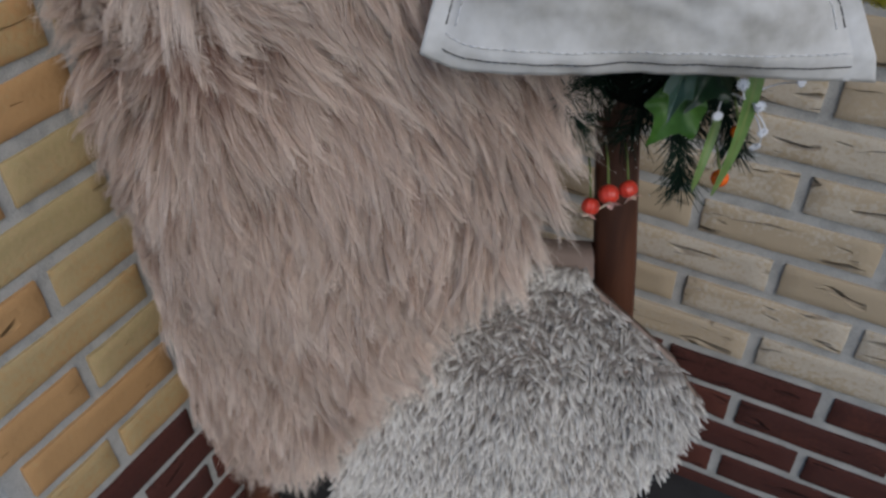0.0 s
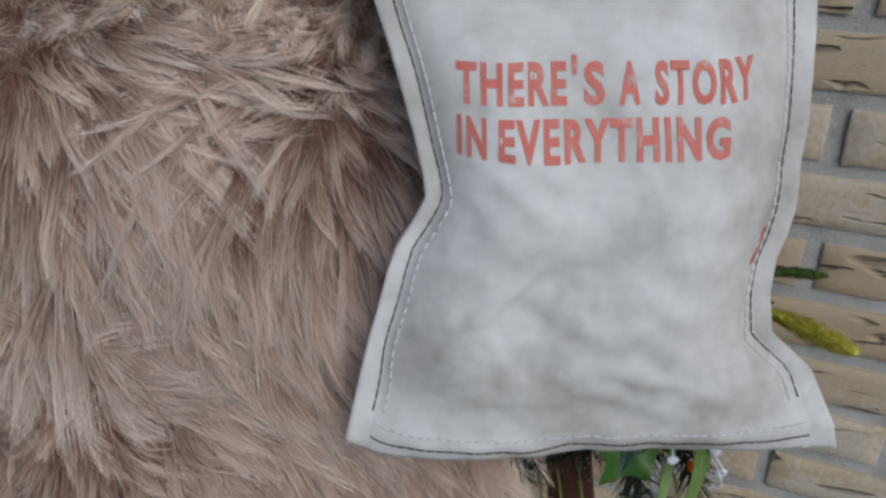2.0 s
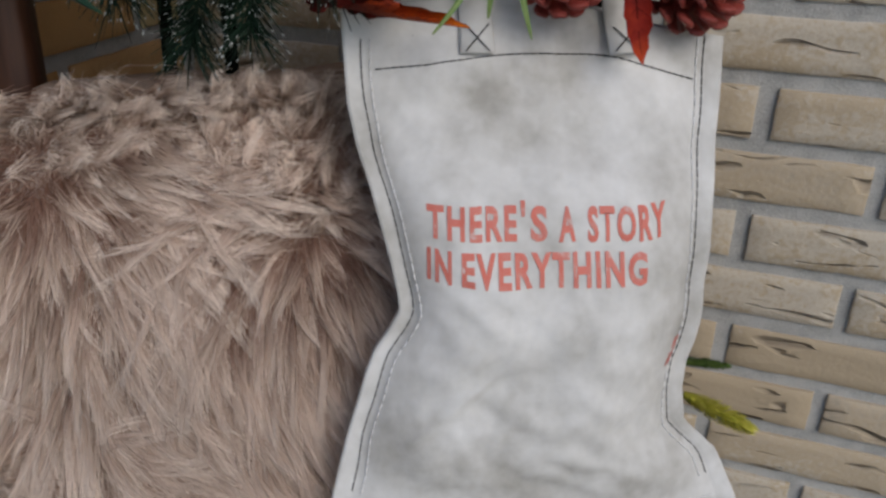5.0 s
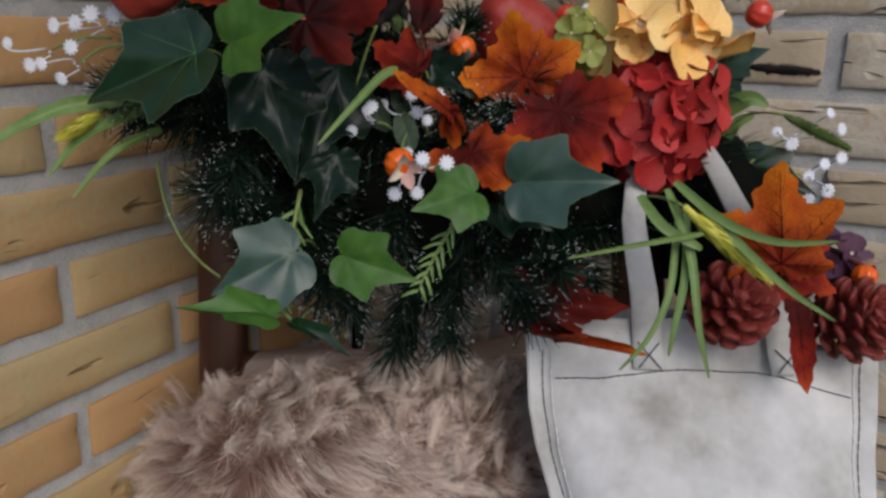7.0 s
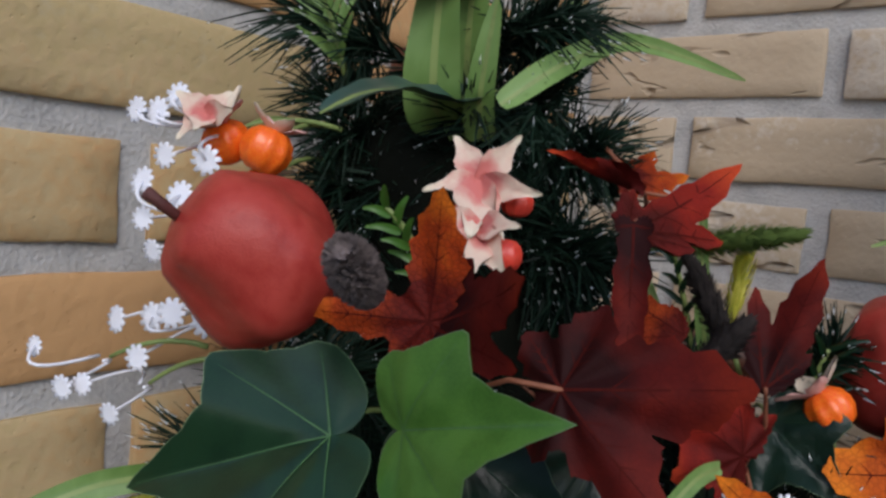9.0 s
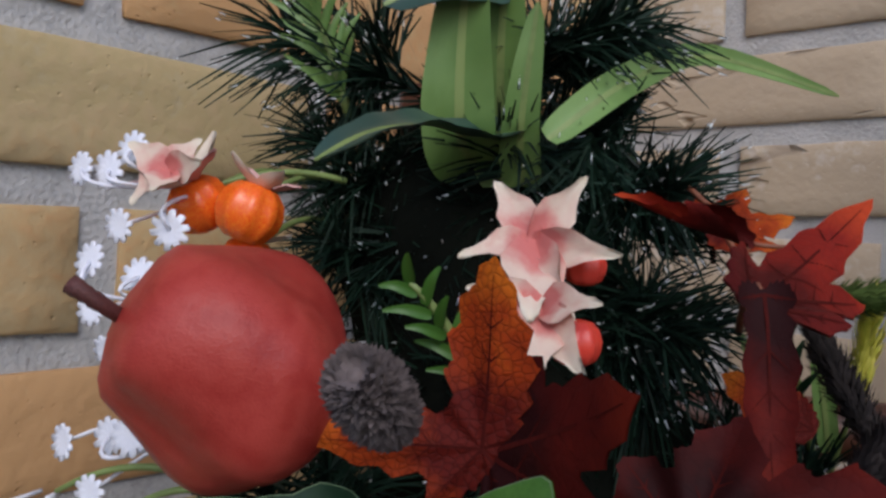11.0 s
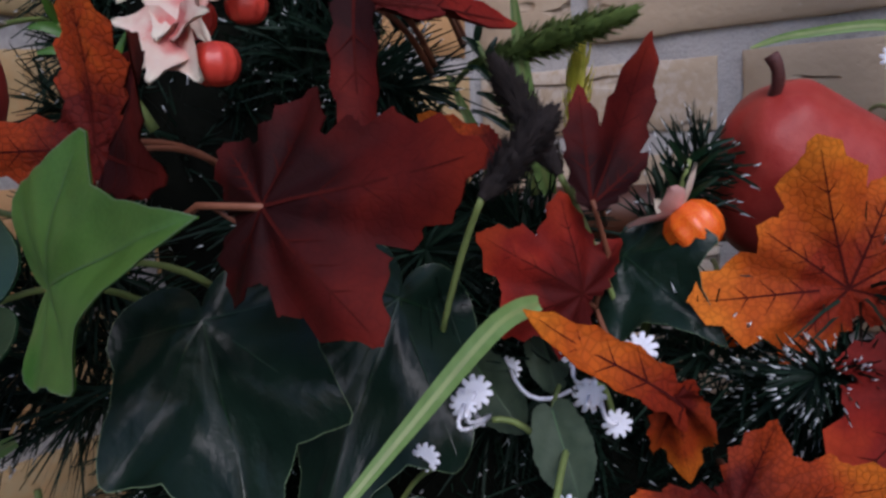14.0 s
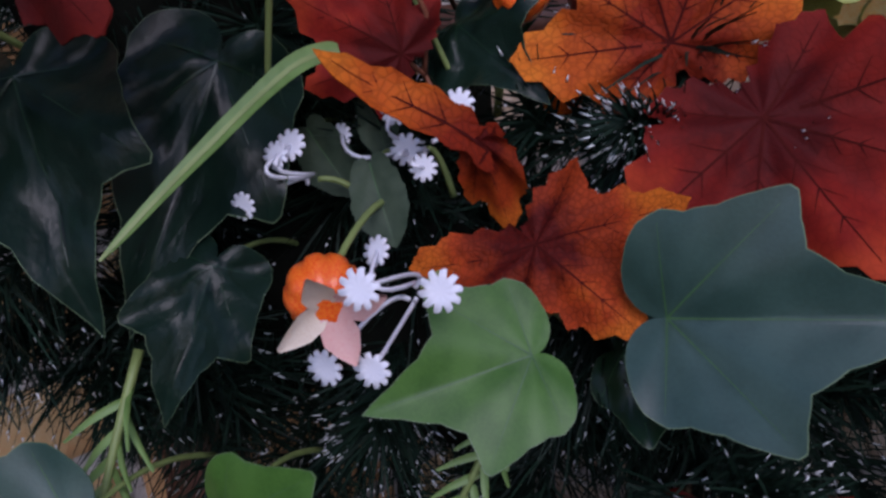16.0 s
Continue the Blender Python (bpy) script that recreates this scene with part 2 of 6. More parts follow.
HIDE = material("fur_backing", [(0.3, (0.24, 0.17, 0.14)), (0.7, (0.34, 0.26, 0.22))], scale=30, rough=0.95, bump=0.4)


def maple_material(name, inner, middle, outer, web=0.42):
    """Fabric maple leaf: tone runs from the stalk to the lobes' tips, broken by blotches."""
    m = bpy.data.materials.new(name)
    m.use_nodes = True
    n, link = m.node_tree.nodes, m.node_tree.links.new
    bsdf = n["Principled BSDF"]
    co = n.new("ShaderNodeTexCoord")
    ln = n.new("ShaderNodeVectorMath")
    ln.operation = "LENGTH"
    link(co.outputs["Object"], ln.inputs[0])
    tex = n.new("ShaderNodeTexNoise")
    tex.inputs["Scale"].default_value, tex.inputs["Detail"].default_value = 3.2, 5
    link(co.outputs["Object"], tex.inputs["Vector"])
    add = n.new("ShaderNodeMath")
    add.operation = "MULTIPLY_ADD"
    link(tex.outputs[0], add.inputs[0])
    add.inputs[1].default_value = 0.9
    link(ln.outputs["Value"], add.inputs[2])
    ramp = n.new("ShaderNodeValToRGB")
    els = ramp.color_ramp.elements
    els.new(0.5)
    for el, (pos, col) in zip(els, ((0.70, inner), (1.06, middle), (1.40, outer))):
        el.position, el.color = min(pos / 1.5, 1), (*col, 1)
    sc = n.new("ShaderNodeMath")
    sc.operation = "DIVIDE"
    link(add.outputs[0], sc.inputs[0])
    sc.inputs[1].default_value = 1.5
    link(sc.outputs[0], ramp.inputs[0])
    cell = n.new("ShaderNodeTexVoronoi")
    cell.feature = "DISTANCE_TO_EDGE"
    cell.inputs["Scale"].default_value = 21.0
    link(co.outputs["Object"], cell.inputs["Vector"])
    line = n.new("ShaderNodeMapRange")
    line.inputs["From Min"].default_value, line.inputs["From Max"].default_value = 0.0, 0.16
    line.inputs["To Min"].default_value, line.inputs["To Max"].default_value = 1.0 - web, 1.0
    link(cell.outputs["Distance"], line.inputs[0])
    hsv = n.new("ShaderNodeHueSaturation")
    link(ramp.outputs[0], hsv.inputs["Color"])
    link(line.outputs[0], hsv.inputs["Value"])
    link(hsv.outputs[0], bsdf.inputs["Base Color"])
    b = n.new("ShaderNodeBump")
    b.inputs["Strength"].default_value, b.inputs["Distance"].default_value = 0.7 * web, 0.02
    link(line.outputs[0], b.inputs["Height"])
    link(b.outputs[0], bsdf.inputs["Normal"])
    bsdf.inputs["Roughness"].default_value = 0.7
    bsdf.inputs["Specular IOR Level"].default_value = 0.15
    return m


MAPLE_ORANGE = maple_material("orange_maple", (0.085, 0.006, 0.003), (0.34, 0.042, 0.005), (0.54, 0.125, 0.007), 0.36)
MAPLE_GOLD = maple_material("bright_orange_maple", (0.20, 0.018, 0.004), (0.46, 0.085, 0.006), (0.62, 0.17, 0.010), 0.30)
MAPLE_RED = maple_material("red_maple", (0.065, 0.004, 0.003), (0.20, 0.012, 0.006), (0.40, 0.045, 0.011), 0.13)
MAPLE_DARK = maple_material("dark_red_maple", (0.017, 0.001, 0.001), (0.078, 0.0045, 0.0026), (0.17, 0.014, 0.005), 0.10)
PETAL_FADE = maple_material("pink_to_cream_petal", (0.55, 0.17, 0.15), (0.66, 0.50, 0.40), (0.70, 0.63, 0.50), 0.0)
DULL_LEAF = material("dull_green_leaf", [(0.25, (0.018, 0.036, 0.020)), (0.5, (0.030, 0.052, 0.030)), (0.8, (0.05, 0.075, 0.045))], scale=6, rough=0.6, bump=0.1, detail_scale=60, per_object=0.15, spec=0.2)
MAPLE_VEIN = material("maple_vein", [(0.3, (0.03, 0.004, 0.004)), (0.7, (0.06, 0.008, 0.006))], rough=0.8, bump=0, spec=0.05)

# ---- shared makers ----
FACING = pose(0, 0, 0, 0, 0, 23.0)  # the ladder and all that hangs on it are turned by 23 degrees from the wall


def place(u, d, z):
    return FACING @ Vector((u, d, z))


def part(name, data, mat=None, parent=None, label="", m=None):
    """Links a bmesh or a mesh as one object, smooth, under its parent."""
    if isinstance(data, bmesh.types.BMesh):
        me = bpy.data.meshes.new(name)
        data.to_mesh(me)
        data.free()
    else:
        me = data
    if mat and not me.materials:
        me.materials.append(mat)
    ob = new(name, me)
    if m is not None:
        ob.matrix_world = m
    if parent is not None:
        ob.parent = parent
        ob.matrix_parent_inverse = parent.matrix_world.inverted()
    if label:
        ob["label"] = label
    return ob


def smooth(me):
    me.polygons.foreach_set("use_smooth", [True] * len(me.polygons))
    return me


def mesh(name, verts, faces, mat=None, uvs=None, slots=None):
    me = bpy.data.meshes.new(name)
    me.from_pydata(verts, [], faces)
    smooth(me)
    if mat:
        for one in (mat if isinstance(mat, (list, tuple)) else [mat]):
            me.materials.append(one)
    if slots is not None:
        me.polygons.foreach_set("material_index", slots)
    if uvs is not None:
        layer = me.uv_layers.new(name="UVMap")
        loops = np.empty(len(me.loops), dtype=np.int32)
        me.loops.foreach_get("vertex_index", loops)
        layer.data.foreach_set("uv", np.asarray(uvs, dtype=np.float32)[loops].ravel())
    me.update()
    return me


def thing(name, at, label, category, group="", turn=None):
    ob = new(name)
    ob.empty_display_size = 0.02
    ob.matrix_world = Matrix.Translation(at) if turn is None else Matrix.Translation(at) @ turn
    return tagged(ob, label, category, group)


def tube_mesh(name, points, radii, mat, sides=7):
    """A round tube along points, its radius running through radii."""
    pts = [Vector(p) for p in points]
    verts, faces = [], []
    side = Vector((0, 0, 1))
    for i, p in enumerate(pts):
        along = (pts[min(i + 1, len(pts) - 1)] - pts[max(i - 1, 0)]).normalized()
        a = along.cross(side)
        if a.length < 1e-3:
            a = along.cross(Vector((1, 0, 0)))
        a.normalize()
        b = along.cross(a)
        r = radii if isinstance(radii, (int, float)) else radii[0] + (radii[1] - radii[0]) * i / max(len(pts) - 1, 1)
        for k in range(sides):
            q = 2 * math.pi * k / sides
            verts.append(p + a * (r * math.cos(q)) + b * (r * math.sin(q)))
    for i in range(len(pts) - 1):
        for k in range(sides):
            j = (k + 1) % sides
            faces.append((i * sides + k, i * sides + j, (i + 1) * sides + j, (i + 1) * sides + k))
    faces.append(tuple(range(sides))[::-1])
    faces.append(tuple((len(pts) - 1) * sides + k for k in range(sides)))
    return mesh(name, verts, faces, mat)


def bend(a, b, sag, steps=8):
    """Points of an arc from a to b that bulges by the vector sag."""
    a, b, s = Vector(a), Vector(b), Vector(sag)
    return [a.lerp(b, i / steps) + s * (4 * (i / steps) * (1 - i / steps)) for i in range(steps + 1)]


def frame_of(base, tip, facing, roll=0.0):
    """A matrix at base whose x runs to the tip, unit length the distance, and whose z looks towards facing."""
    x = Vector(tip) - Vector(base)
    size = x.length
    x.normalize()
    z = Vector(facing)
    z = (z - x * z.dot(x)).normalized()
    y = z.cross(x)
    m = Matrix((x, y, z)).transposed().to_4x4() @ Matrix.Rotation(radians(roll), 4, "X")
    return Matrix.Translation(base) @ m @ Matrix.Scale(size, 4)


VIEW = FACING.to_3x3() @ Vector((0.05, -1.0, 0.12))

# ---- setting: ground and the two brick walls ----
COURSE, JOINT = 0.0625, 0.0150
WALL_Y, WALL_X, GROUND, RED_TOP = 1.12, -0.232, 0.13, 0.409


def box_mesh(name, lo, hi, mat):
    x0, y0, z0 = lo
    x1, y1, z1 = hi
    v = [(x0, y0, z0), (x1, y0, z0), (x1, y1, z0), (x0, y1, z0), (x0, y0, z1), (x1, y0, z1), (x1, y1, z1), (x0, y1, z1)]
    f = [(0, 3, 2, 1), (4, 5, 6, 7), (0, 1, 5, 4), (1, 2, 6, 5), (2, 3, 7, 6), (3, 0, 4, 7)]
    me = bpy.data.meshes.new(name)
    me.from_pydata(v, [], f)
    me.materials.append(mat)
    me.update()
    return me


ground = tagged(part("ground", box_mesh("ground", (-60, -60, GROUND - 0.3), (60, 60, GROUND), ASPHALT)), "dark paved ground at the foot of the brick walls", "ground", kind="structure")
wall_back = tagged(part("wall_back", box_mesh("wall_back", (WALL_X - 0.3, WALL_Y + 0.0016, GROUND), (1.76, WALL_Y + 0.30, 2.42), MORTAR)), "tan brick wall with grey mortar and dark red base courses", "wall", kind="structure")
wall_side = tagged(part("wall_side", box_mesh("wall_side", (WALL_X - 0.3, 0.486, GROUND), (WALL_X - 0.0016, WALL_Y + 0.0016, 2.42), MORTAR)), "yellow ochre brick wall meeting the other in a corner", "wall", kind="structure")


def brick_mesh(name, length, seed):
    """A hand-moulded brick with crisp, slightly uneven arrises; its front looks along -y, the origin at the middle of the front."""
    h = COURSE - JOINT
    n = max(3, int(length / 0.02))
    xs = [0, 0.0022] + [0.0022 + (length - 0.0044) * i / n for i in range(1, n)] + [length - 0.0022, length]
    zs = [0, 0.0022, h * 0.27, h * 0.5, h * 0.73, h - 0.0022, h]
    off = Vector((seed * 3.7, seed * 1.3, 0))
    verts, faces = [], []
    w = len(xs)
    for k, z in enumerate(zs):
        for i, x in enumerate(xs):
            p = Vector((x * 22, 0, z * 30)) + off
            y = 0.0017 * noise.noise(p) + 0.0007 * noise.noise(p * 3.1)
            near_x, near_z = min(i, w - 1 - i), min(k, len(zs) - 1 - k)
            if near_x == 0 or near_z == 0:
                y += 0.0016
            ex = 0.0011 * noise.noise(Vector((z * 60, i * 9.0, seed))) if near_x < 2 else 0
            ez = 0.0013 * noise.noise(Vector((x * 38, k * 9.0, seed + 5.0))) if near_z < 2 else 0
            verts.append((x - length / 2 + ex, y - 0.002, z - h / 2 + ez))
    for k in range(len(zs) - 1):
        for i in range(w - 1):
            a = k * w + i
            faces.append((a, a + 1, a + w + 1, a + w))
    top = (len(zs) - 1) * w
    loop = list(range(w)) + [k * w + w - 1 for k in range(1, len(zs))] + [top + i for i in range(w - 2, -1, -1)] + [k * w for k in range(len(zs) - 2, 0, -1)]
    start, m = len(verts), len(loop)
    for depth in (None, 0.02):
        for a in loop:
            verts.append((verts[a][0], verts[a][1] if depth is None else depth, verts[a][2]))
    for q in range(m):
        r = (q + 1) % m
        faces.append((start + r, start + q, start + m + q, start + m + r))
    return mesh(name, verts, faces)


BRICKS = {}


def brick(length, mat, seed):
    key = (round(length, 3), mat.name, seed % 7)
    if key not in BRICKS:
        BRICKS[key] = brick_mesh("brick", length, seed % 7 + length * 31)
        BRICKS[key].materials.append(mat)
    return BRICKS[key]


def lay(wall, start, end, perp, along, mat_hi, pitch, top=2.4):
    """Courses in half bond between start and end along a wall; perp is a joint of the odd courses."""
    rnd = random.Random(11 if along == "x" else 12)
    for c in range(-5, int((top - 0.44) / COURSE)):
        z = 0.44 + c * COURSE
        shift = 0.0 if c % 2 == 0 else pitch / 2
        if along == "y" and z < 0.9:
            shift -= 0.099
        first = perp + shift - math.ceil((perp + shift - start) / pitch) * pitch
        a = first
        while a < end - 0.02:
            lo, hi = max(a, start), min(a + pitch, end)
            a += pitch
            length = hi - lo - JOINT
            if length < 0.03:
                continue
            mat = mat_hi if z > RED_TOP else DARK_RED
            me = brick(length, mat, rnd.randrange(7))
            mid = (lo + hi) / 2 + rnd.uniform(-0.0015, 0.0015)
            tip = rnd.uniform(-0.35, 0.35)
            if along == "x":
                m = pose(mid, WALL_Y - rnd.uniform(0, 0.0025), z + rnd.uniform(-0.001, 0.001), 0, tip, 0)
            else:
                m = pose(WALL_X + rnd.uniform(0, 0.0025), mid, z + rnd.uniform(-0.001, 0.001), 0, 0, 90) @ pose(0, 0, 0, 0, tip, 0)
            part("brick", me, None, wall, m=m)


# ---- the leaning ladder ----
def rail_mesh(name, a, b, w, t, seed):
    """A rough sawn rail with worn arrises from a to b."""
    a, b = Vector(a), Vector(b)
    along = (b - a).normalized()
    u = FACING.to_3x3() @ Vector((1, 0, 0))
    v = along.cross(u).normalized()
    u = v.cross(along)
    ring = [(-1, -0.7), (-0.8, -1), (0.8, -1), (1, -0.7), (1, 0.7), (0.8, 1), (-0.8, 1), (-1, 0.7)]
    verts, faces = [], []
    steps = 40
    for i in range(steps + 1):
        p = a.lerp(b, i / steps)
        for k, (x, y) in enumerate(ring):
            j = 1 + 0.10 * noise.noise(Vector((seed + k * 1.7, i * 0.35, 2.0)))
            verts.append(p + u * (x * w / 2 * j) + v * (y * t / 2 * j))
    n = len(ring)
    for i in range(steps):
        for k in range(n):
            faces.append((i * n + k, i * n + (k + 1) % n, (i + 1) * n + (k + 1) % n, (i + 1) * n + k))
    faces.append(tuple(range(n))[::-1])
    faces.append(tuple(steps * n + k for k in range(n)))
    return mesh(name, verts, faces, WOOD)


LEFT_FOOT, LEFT_TOP = (0.139, 0.735, GROUND), (0.155, 0.90, 1.66)
RIGHT_FOOT, RIGHT_TOP = (0.638, 0.735, GROUND), (0.494, 0.905, 1.76)


def on_rail(a, b, z):
    k = (z - a[2]) / (b[2] - a[2])
    return place(*(p + (q - p) * k for p, q in zip(a, b)))


ladder = thing("wooden_ladder", place(0.375, 0.735, GROUND), "rough dark red-brown wooden ladder leaning in the corner", "ladder")
part("rail", rail_mesh("rail", place(*LEFT_FOOT), place(*LEFT_TOP), 0.040, 0.036, 1), None, ladder)
part("rail", rail_mesh("rail", place(*RIGHT_FOOT), place(*RIGHT_TOP), 0.043, 0.036, 5), None, ladder)
for z in (0.36, 0.66, 0.96, 1.21, 1.50):
    part("rung", tube_mesh("rung", bend(on_rail(LEFT_FOOT, LEFT_TOP, z), on_rail(RIGHT_FOOT, RIGHT_TOP, z), (0, 0, 0.002)), 0.014, WOOD, 10), None, ladder)
for u in (0.279, 0.329):
    a, b = place(u, 0.872, 1.50), place(u, 0.842, 1.20)
    part("spindle", tube_mesh("spindle", bend(a, b, (0.002, 0, 0)), 0.006, CORE, 8), None, ladder, "thin black upright rod")

# ---- fur throw and pile rug ----
def strands(name, tones, paths, widths, mat, seed):
    """Ribbons, one a hair lock, along paths of shape (n, k, 3); the width runs to a point."""
    n, k, _ = paths.shape
    view = np.array(VIEW)
    along = np.gradient(paths, axis=1)
    side = np.cross(along, view + 0.5 * np.random.default_rng(seed).normal(size=(n, 1, 3)))
    side /= np.linalg.norm(side, axis=2, keepdims=True) + 1e-9
    taper = np.linspace(1, 0.06, k)[None, :, None] ** 0.8
    half = side * widths[:, None, None] * taper / 2
    v = np.stack([paths - half, paths + half], axis=2).reshape(-1, 3)
    base = (np.arange(n) * 2 * k)[:, None]
    i = np.arange(k - 1)[None, :] * 2
    f = np.stack([base + i, base + i + 1, base + i + 3, base + i + 2], axis=2).reshape(-1, 4)
    uv = np.tile(np.repeat(np.linspace(0, 1, k), 2), n)
    uvs = np.stack([np.repeat(tones, 2 * k), uv], axis=1)
    me = bpy.data.meshes.new(name)
    me.vertices.add(len(v))
    me.vertices.foreach_set("co", v.astype(np.float32).ravel())
    me.loops.add(f.size)
    me.loops.foreach_set("vertex_index", f.astype(np.int32).ravel())
    me.polygons.add(len(f))
    me.polygons.foreach_set("loop_start", np.arange(0, f.size, 4, dtype=np.int32))
    me.polygons.foreach_set("use_smooth", np.ones(len(f), dtype=bool))
    layer = me.uv_layers.new(name="UVMap")
    layer.data.foreach_set("uv", uvs[f.ravel()].astype(np.float32).ravel())
    me.materials.append(mat)
    me.update()
    me.validate()
    return me


TURN23 = np.array(FACING.to_3x3())


# the throw's outline by height: left edge, right edge, and how far it stands out
FZ = [0.53, 0.58, 0.68, 0.74, 0.76, 0.80, 0.95, 1.10, 1.185, 1.222]
FL = [0.225, 0.182, 0.176, 0.172, 0.171, 0.168, 0.155, 0.144, 0.148, 0.18]
FR = [0.245, 0.305, 0.380, 0.425, 0.470, 0.493, 0.492, 0.486, 0.485, 0.47]
FD = [0.590, 0.592, 0.598, 0.602, 0.604, 0.606, 0.625, 0.660, 0.705, 0.760]


def throw_depth(u, z):
    return np.interp(z, FZ, FD) + 0.30 * np.maximum(u - 0.26, 0) + 0.9 * np.maximum(0.19 - u, 0) ** 1.0 + 0.012 * np.sin(u * 34 + z * 9) * np.sin(z * 21 + 1.0)


def throw_backing():
    verts, faces = [], []
    nu, nz = 26, 44
    for side in (0, 1):
        for k in range(nz + 1):
            z = 0.53 + (1.222 - 0.53) * k / nz
            lo, hi = np.interp(z, FZ, FL), np.interp(z, FZ, FR)
            for i in range(nu + 1):
                u = lo + (hi - lo) * i / nu
                verts.append(place(u, throw_depth(u, z) + 0.012 + 0.012 * side, z))
    w = nu + 1
    s = w * (nz + 1)
    for k in range(nz):
        for i in range(nu):
            a = k * w + i
            faces.append((a, a + 1, a + w + 1, a + w))
            faces.append((s + a, s + a + w, s + a + w + 1, s + a + 1))
    for k in range(nz):
        for i in (0, nu):
            a = k * w + i
            q = (a, a + w, s + a + w, s + a)
            faces.append(q if i == 0 else q[::-1])
    for i in range(nu):
        faces.append((i + 1, i, s + i, s + i + 1))
        a = nz * w + i
        faces.append((a, a + 1, s + a + 1, s + a))
    # over the rung and down behind
    b0 = len(verts)
    for j, (dd, dz) in enumerate(((0.0, 0.0), (0.03, 0.016), (0.07, 0.012), (0.10, -0.02), (0.105, -0.10), (0.10, -0.20))):
        for i in range(nu + 1):
            u = 0.19 + (0.47 - 0.19) * i / nu
            verts.append(place(u, throw_depth(u, 1.222) + 0.014 + dd, 1.222 + dz))
    for j in range(5):
        for i in range(nu):
            a = b0 + j * w + i
            faces.append((a, a + 1, a + w + 1, a + w))
    return mesh("backing", verts, faces, HIDE)


CROWNS = ((0.212, 1.192, 0.11), (0.229, 0.972, 0.11), (0.394, 1.142, 0.085))


def throw_hair(locks, per_lock):
    rng = np.random.default_rng(5)
    z = rng.uniform(0.53, 1.232, locks * 2)
    lo, hi = np.interp(z, FZ, FL), np.interp(z, FZ, FR)
    keep = rng.uniform(0, 0.36, locks * 2) < (hi - lo)
    z, lo, hi = z[keep], lo[keep], hi[keep]
    u = lo + (hi - lo) * rng.uniform(0, 1, len(z))
    # the lie of the hair: down, in slow waves, and away from the crowns
    du, dz = 0.30 * np.sin(z * 17 + 6 * u + 1) + 0.22 * np.sin(u * 41 - z * 9) + 0.25 * (u - 0.3), -np.ones_like(z)
    for cu, cz, power in CROWNS + ((0.47, 1.18, 0.03), (0.205, 0.84, 0.03)):
        a, b = u - cu, z - cz
        r2 = a * a + b * b + 0.0004
        du += power * a / r2
        dz += power * b / r2
    ln = np.hypot(du, dz)
    du, dz = du / ln, dz / ln
    turn = rng.normal(0, 0.13, len(z))
    du, dz = du * np.cos(turn) - dz * np.sin(turn), du * np.sin(turn) + dz * np.cos(turn)
    n = len(z)
    k = 6
    near = np.ones_like(z)
    for cu, cz, power in CROWNS:
        near = np.minimum(near, 0.42 + np.hypot(u - cu, z - cz) / 0.085)
    length = rng.uniform(0.054, 0.104, n) * np.where(z < 0.85, 0.8, 1.0) * near * np.where((dz > 0.1) & (z > 1.14), 0.42, 1.0)
    lift = (0.006 + 0.030 * rng.uniform(0, 1, n) ** 1.2) * np.where(z < 0.75, 0.75, 1.0) * near
    s = np.linspace(0, 1, k)
    wav = rng.uniform(-1, 1, (n, 1))
    ph = rng.uniform(0, 6.28, (n, 1))
    sway = 0.013 * (np.sin(ph + 4.6 * s) - np.sin(ph)) * wav * s
    su = u[:, None] + du[:, None] * length[:, None] * s - dz[:, None] * sway
    sz = z[:, None] + dz[:, None] * length[:, None] * s - 0.012 * s * s + du[:, None] * sway
    m = n * per_lock
    idx = np.repeat(np.arange(n), per_lock)
    fat = rng.uniform(0.0042, 0.0090, n)[idx][:, None]
    ru, rz = rng.normal(0, 1, (m, 1)) * fat, rng.normal(0, 1, (m, 1)) * fat
    close = 1 - 0.92 * s[None, :] ** 0.8
    jit = rng.normal(0, 0.0013, (m, 1)) * s[None, :] ** 2
    stretch = rng.uniform(0.72, 1.10, (m, 1))
    stray = (rng.uniform(0, 1, (m, 1)) < 0.12) * rng.normal(0, 0.010, (m, 1)) * s[None, :] ** 1.5
    U = u[idx][:, None] + (su[idx] - u[idx][:, None]) * stretch + ru * close + jit + stray
    Z = z[idx][:, None] + (sz[idx] - z[idx][:, None]) * stretch + rz * close - jit * 0.5 + stray * 0.5
    up = np.sin(np.pi * np.minimum(s * 0.72 + 0.04, 1))[None, :]
    # each lock is round: the hairs in its middle stand higher than those at its sides
    crown = 1.15 - 0.28 * np.minimum((ru ** 2 + rz ** 2) / fat ** 2, 2.5)
    D = throw_depth(U, np.minimum(Z, 1.232)) + 0.010 - up * lift[idx][:, None] * crown * rng.uniform(0.85, 1.12, (m, 1))
    p = np.stack([U, D, Z], axis=2) @ TURN23.T
    tones = np.clip(rng.uniform(0, 1, n)[idx] * 0.75 + rng.uniform(0, 0.25, m), 0, 1)
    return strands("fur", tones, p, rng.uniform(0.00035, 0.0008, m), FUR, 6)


throw = thing("fur_throw", place(0.3, 0.78, 1.25), "long-haired taupe fur throw draped over the ladder", "fur throw")
part("backing", throw_backing(), None, throw, "plain taupe hide under the hair")
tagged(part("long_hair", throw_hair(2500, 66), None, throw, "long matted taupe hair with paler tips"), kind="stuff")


# the pile rug hangs over the lower rung and flares out below it
RZ = [0.44, 0.50, 0.57, 0.61, 0.64, 0.675]
RL = [0.30, 0.31, 0.33, 0.36, 0.40, 0.43]
RR = [0.56, 0.645, 0.680, 0.650, 0.605, 0.555]
RD = [0.585, 0.60, 0.63, 0.655, 0.68, 0.72]


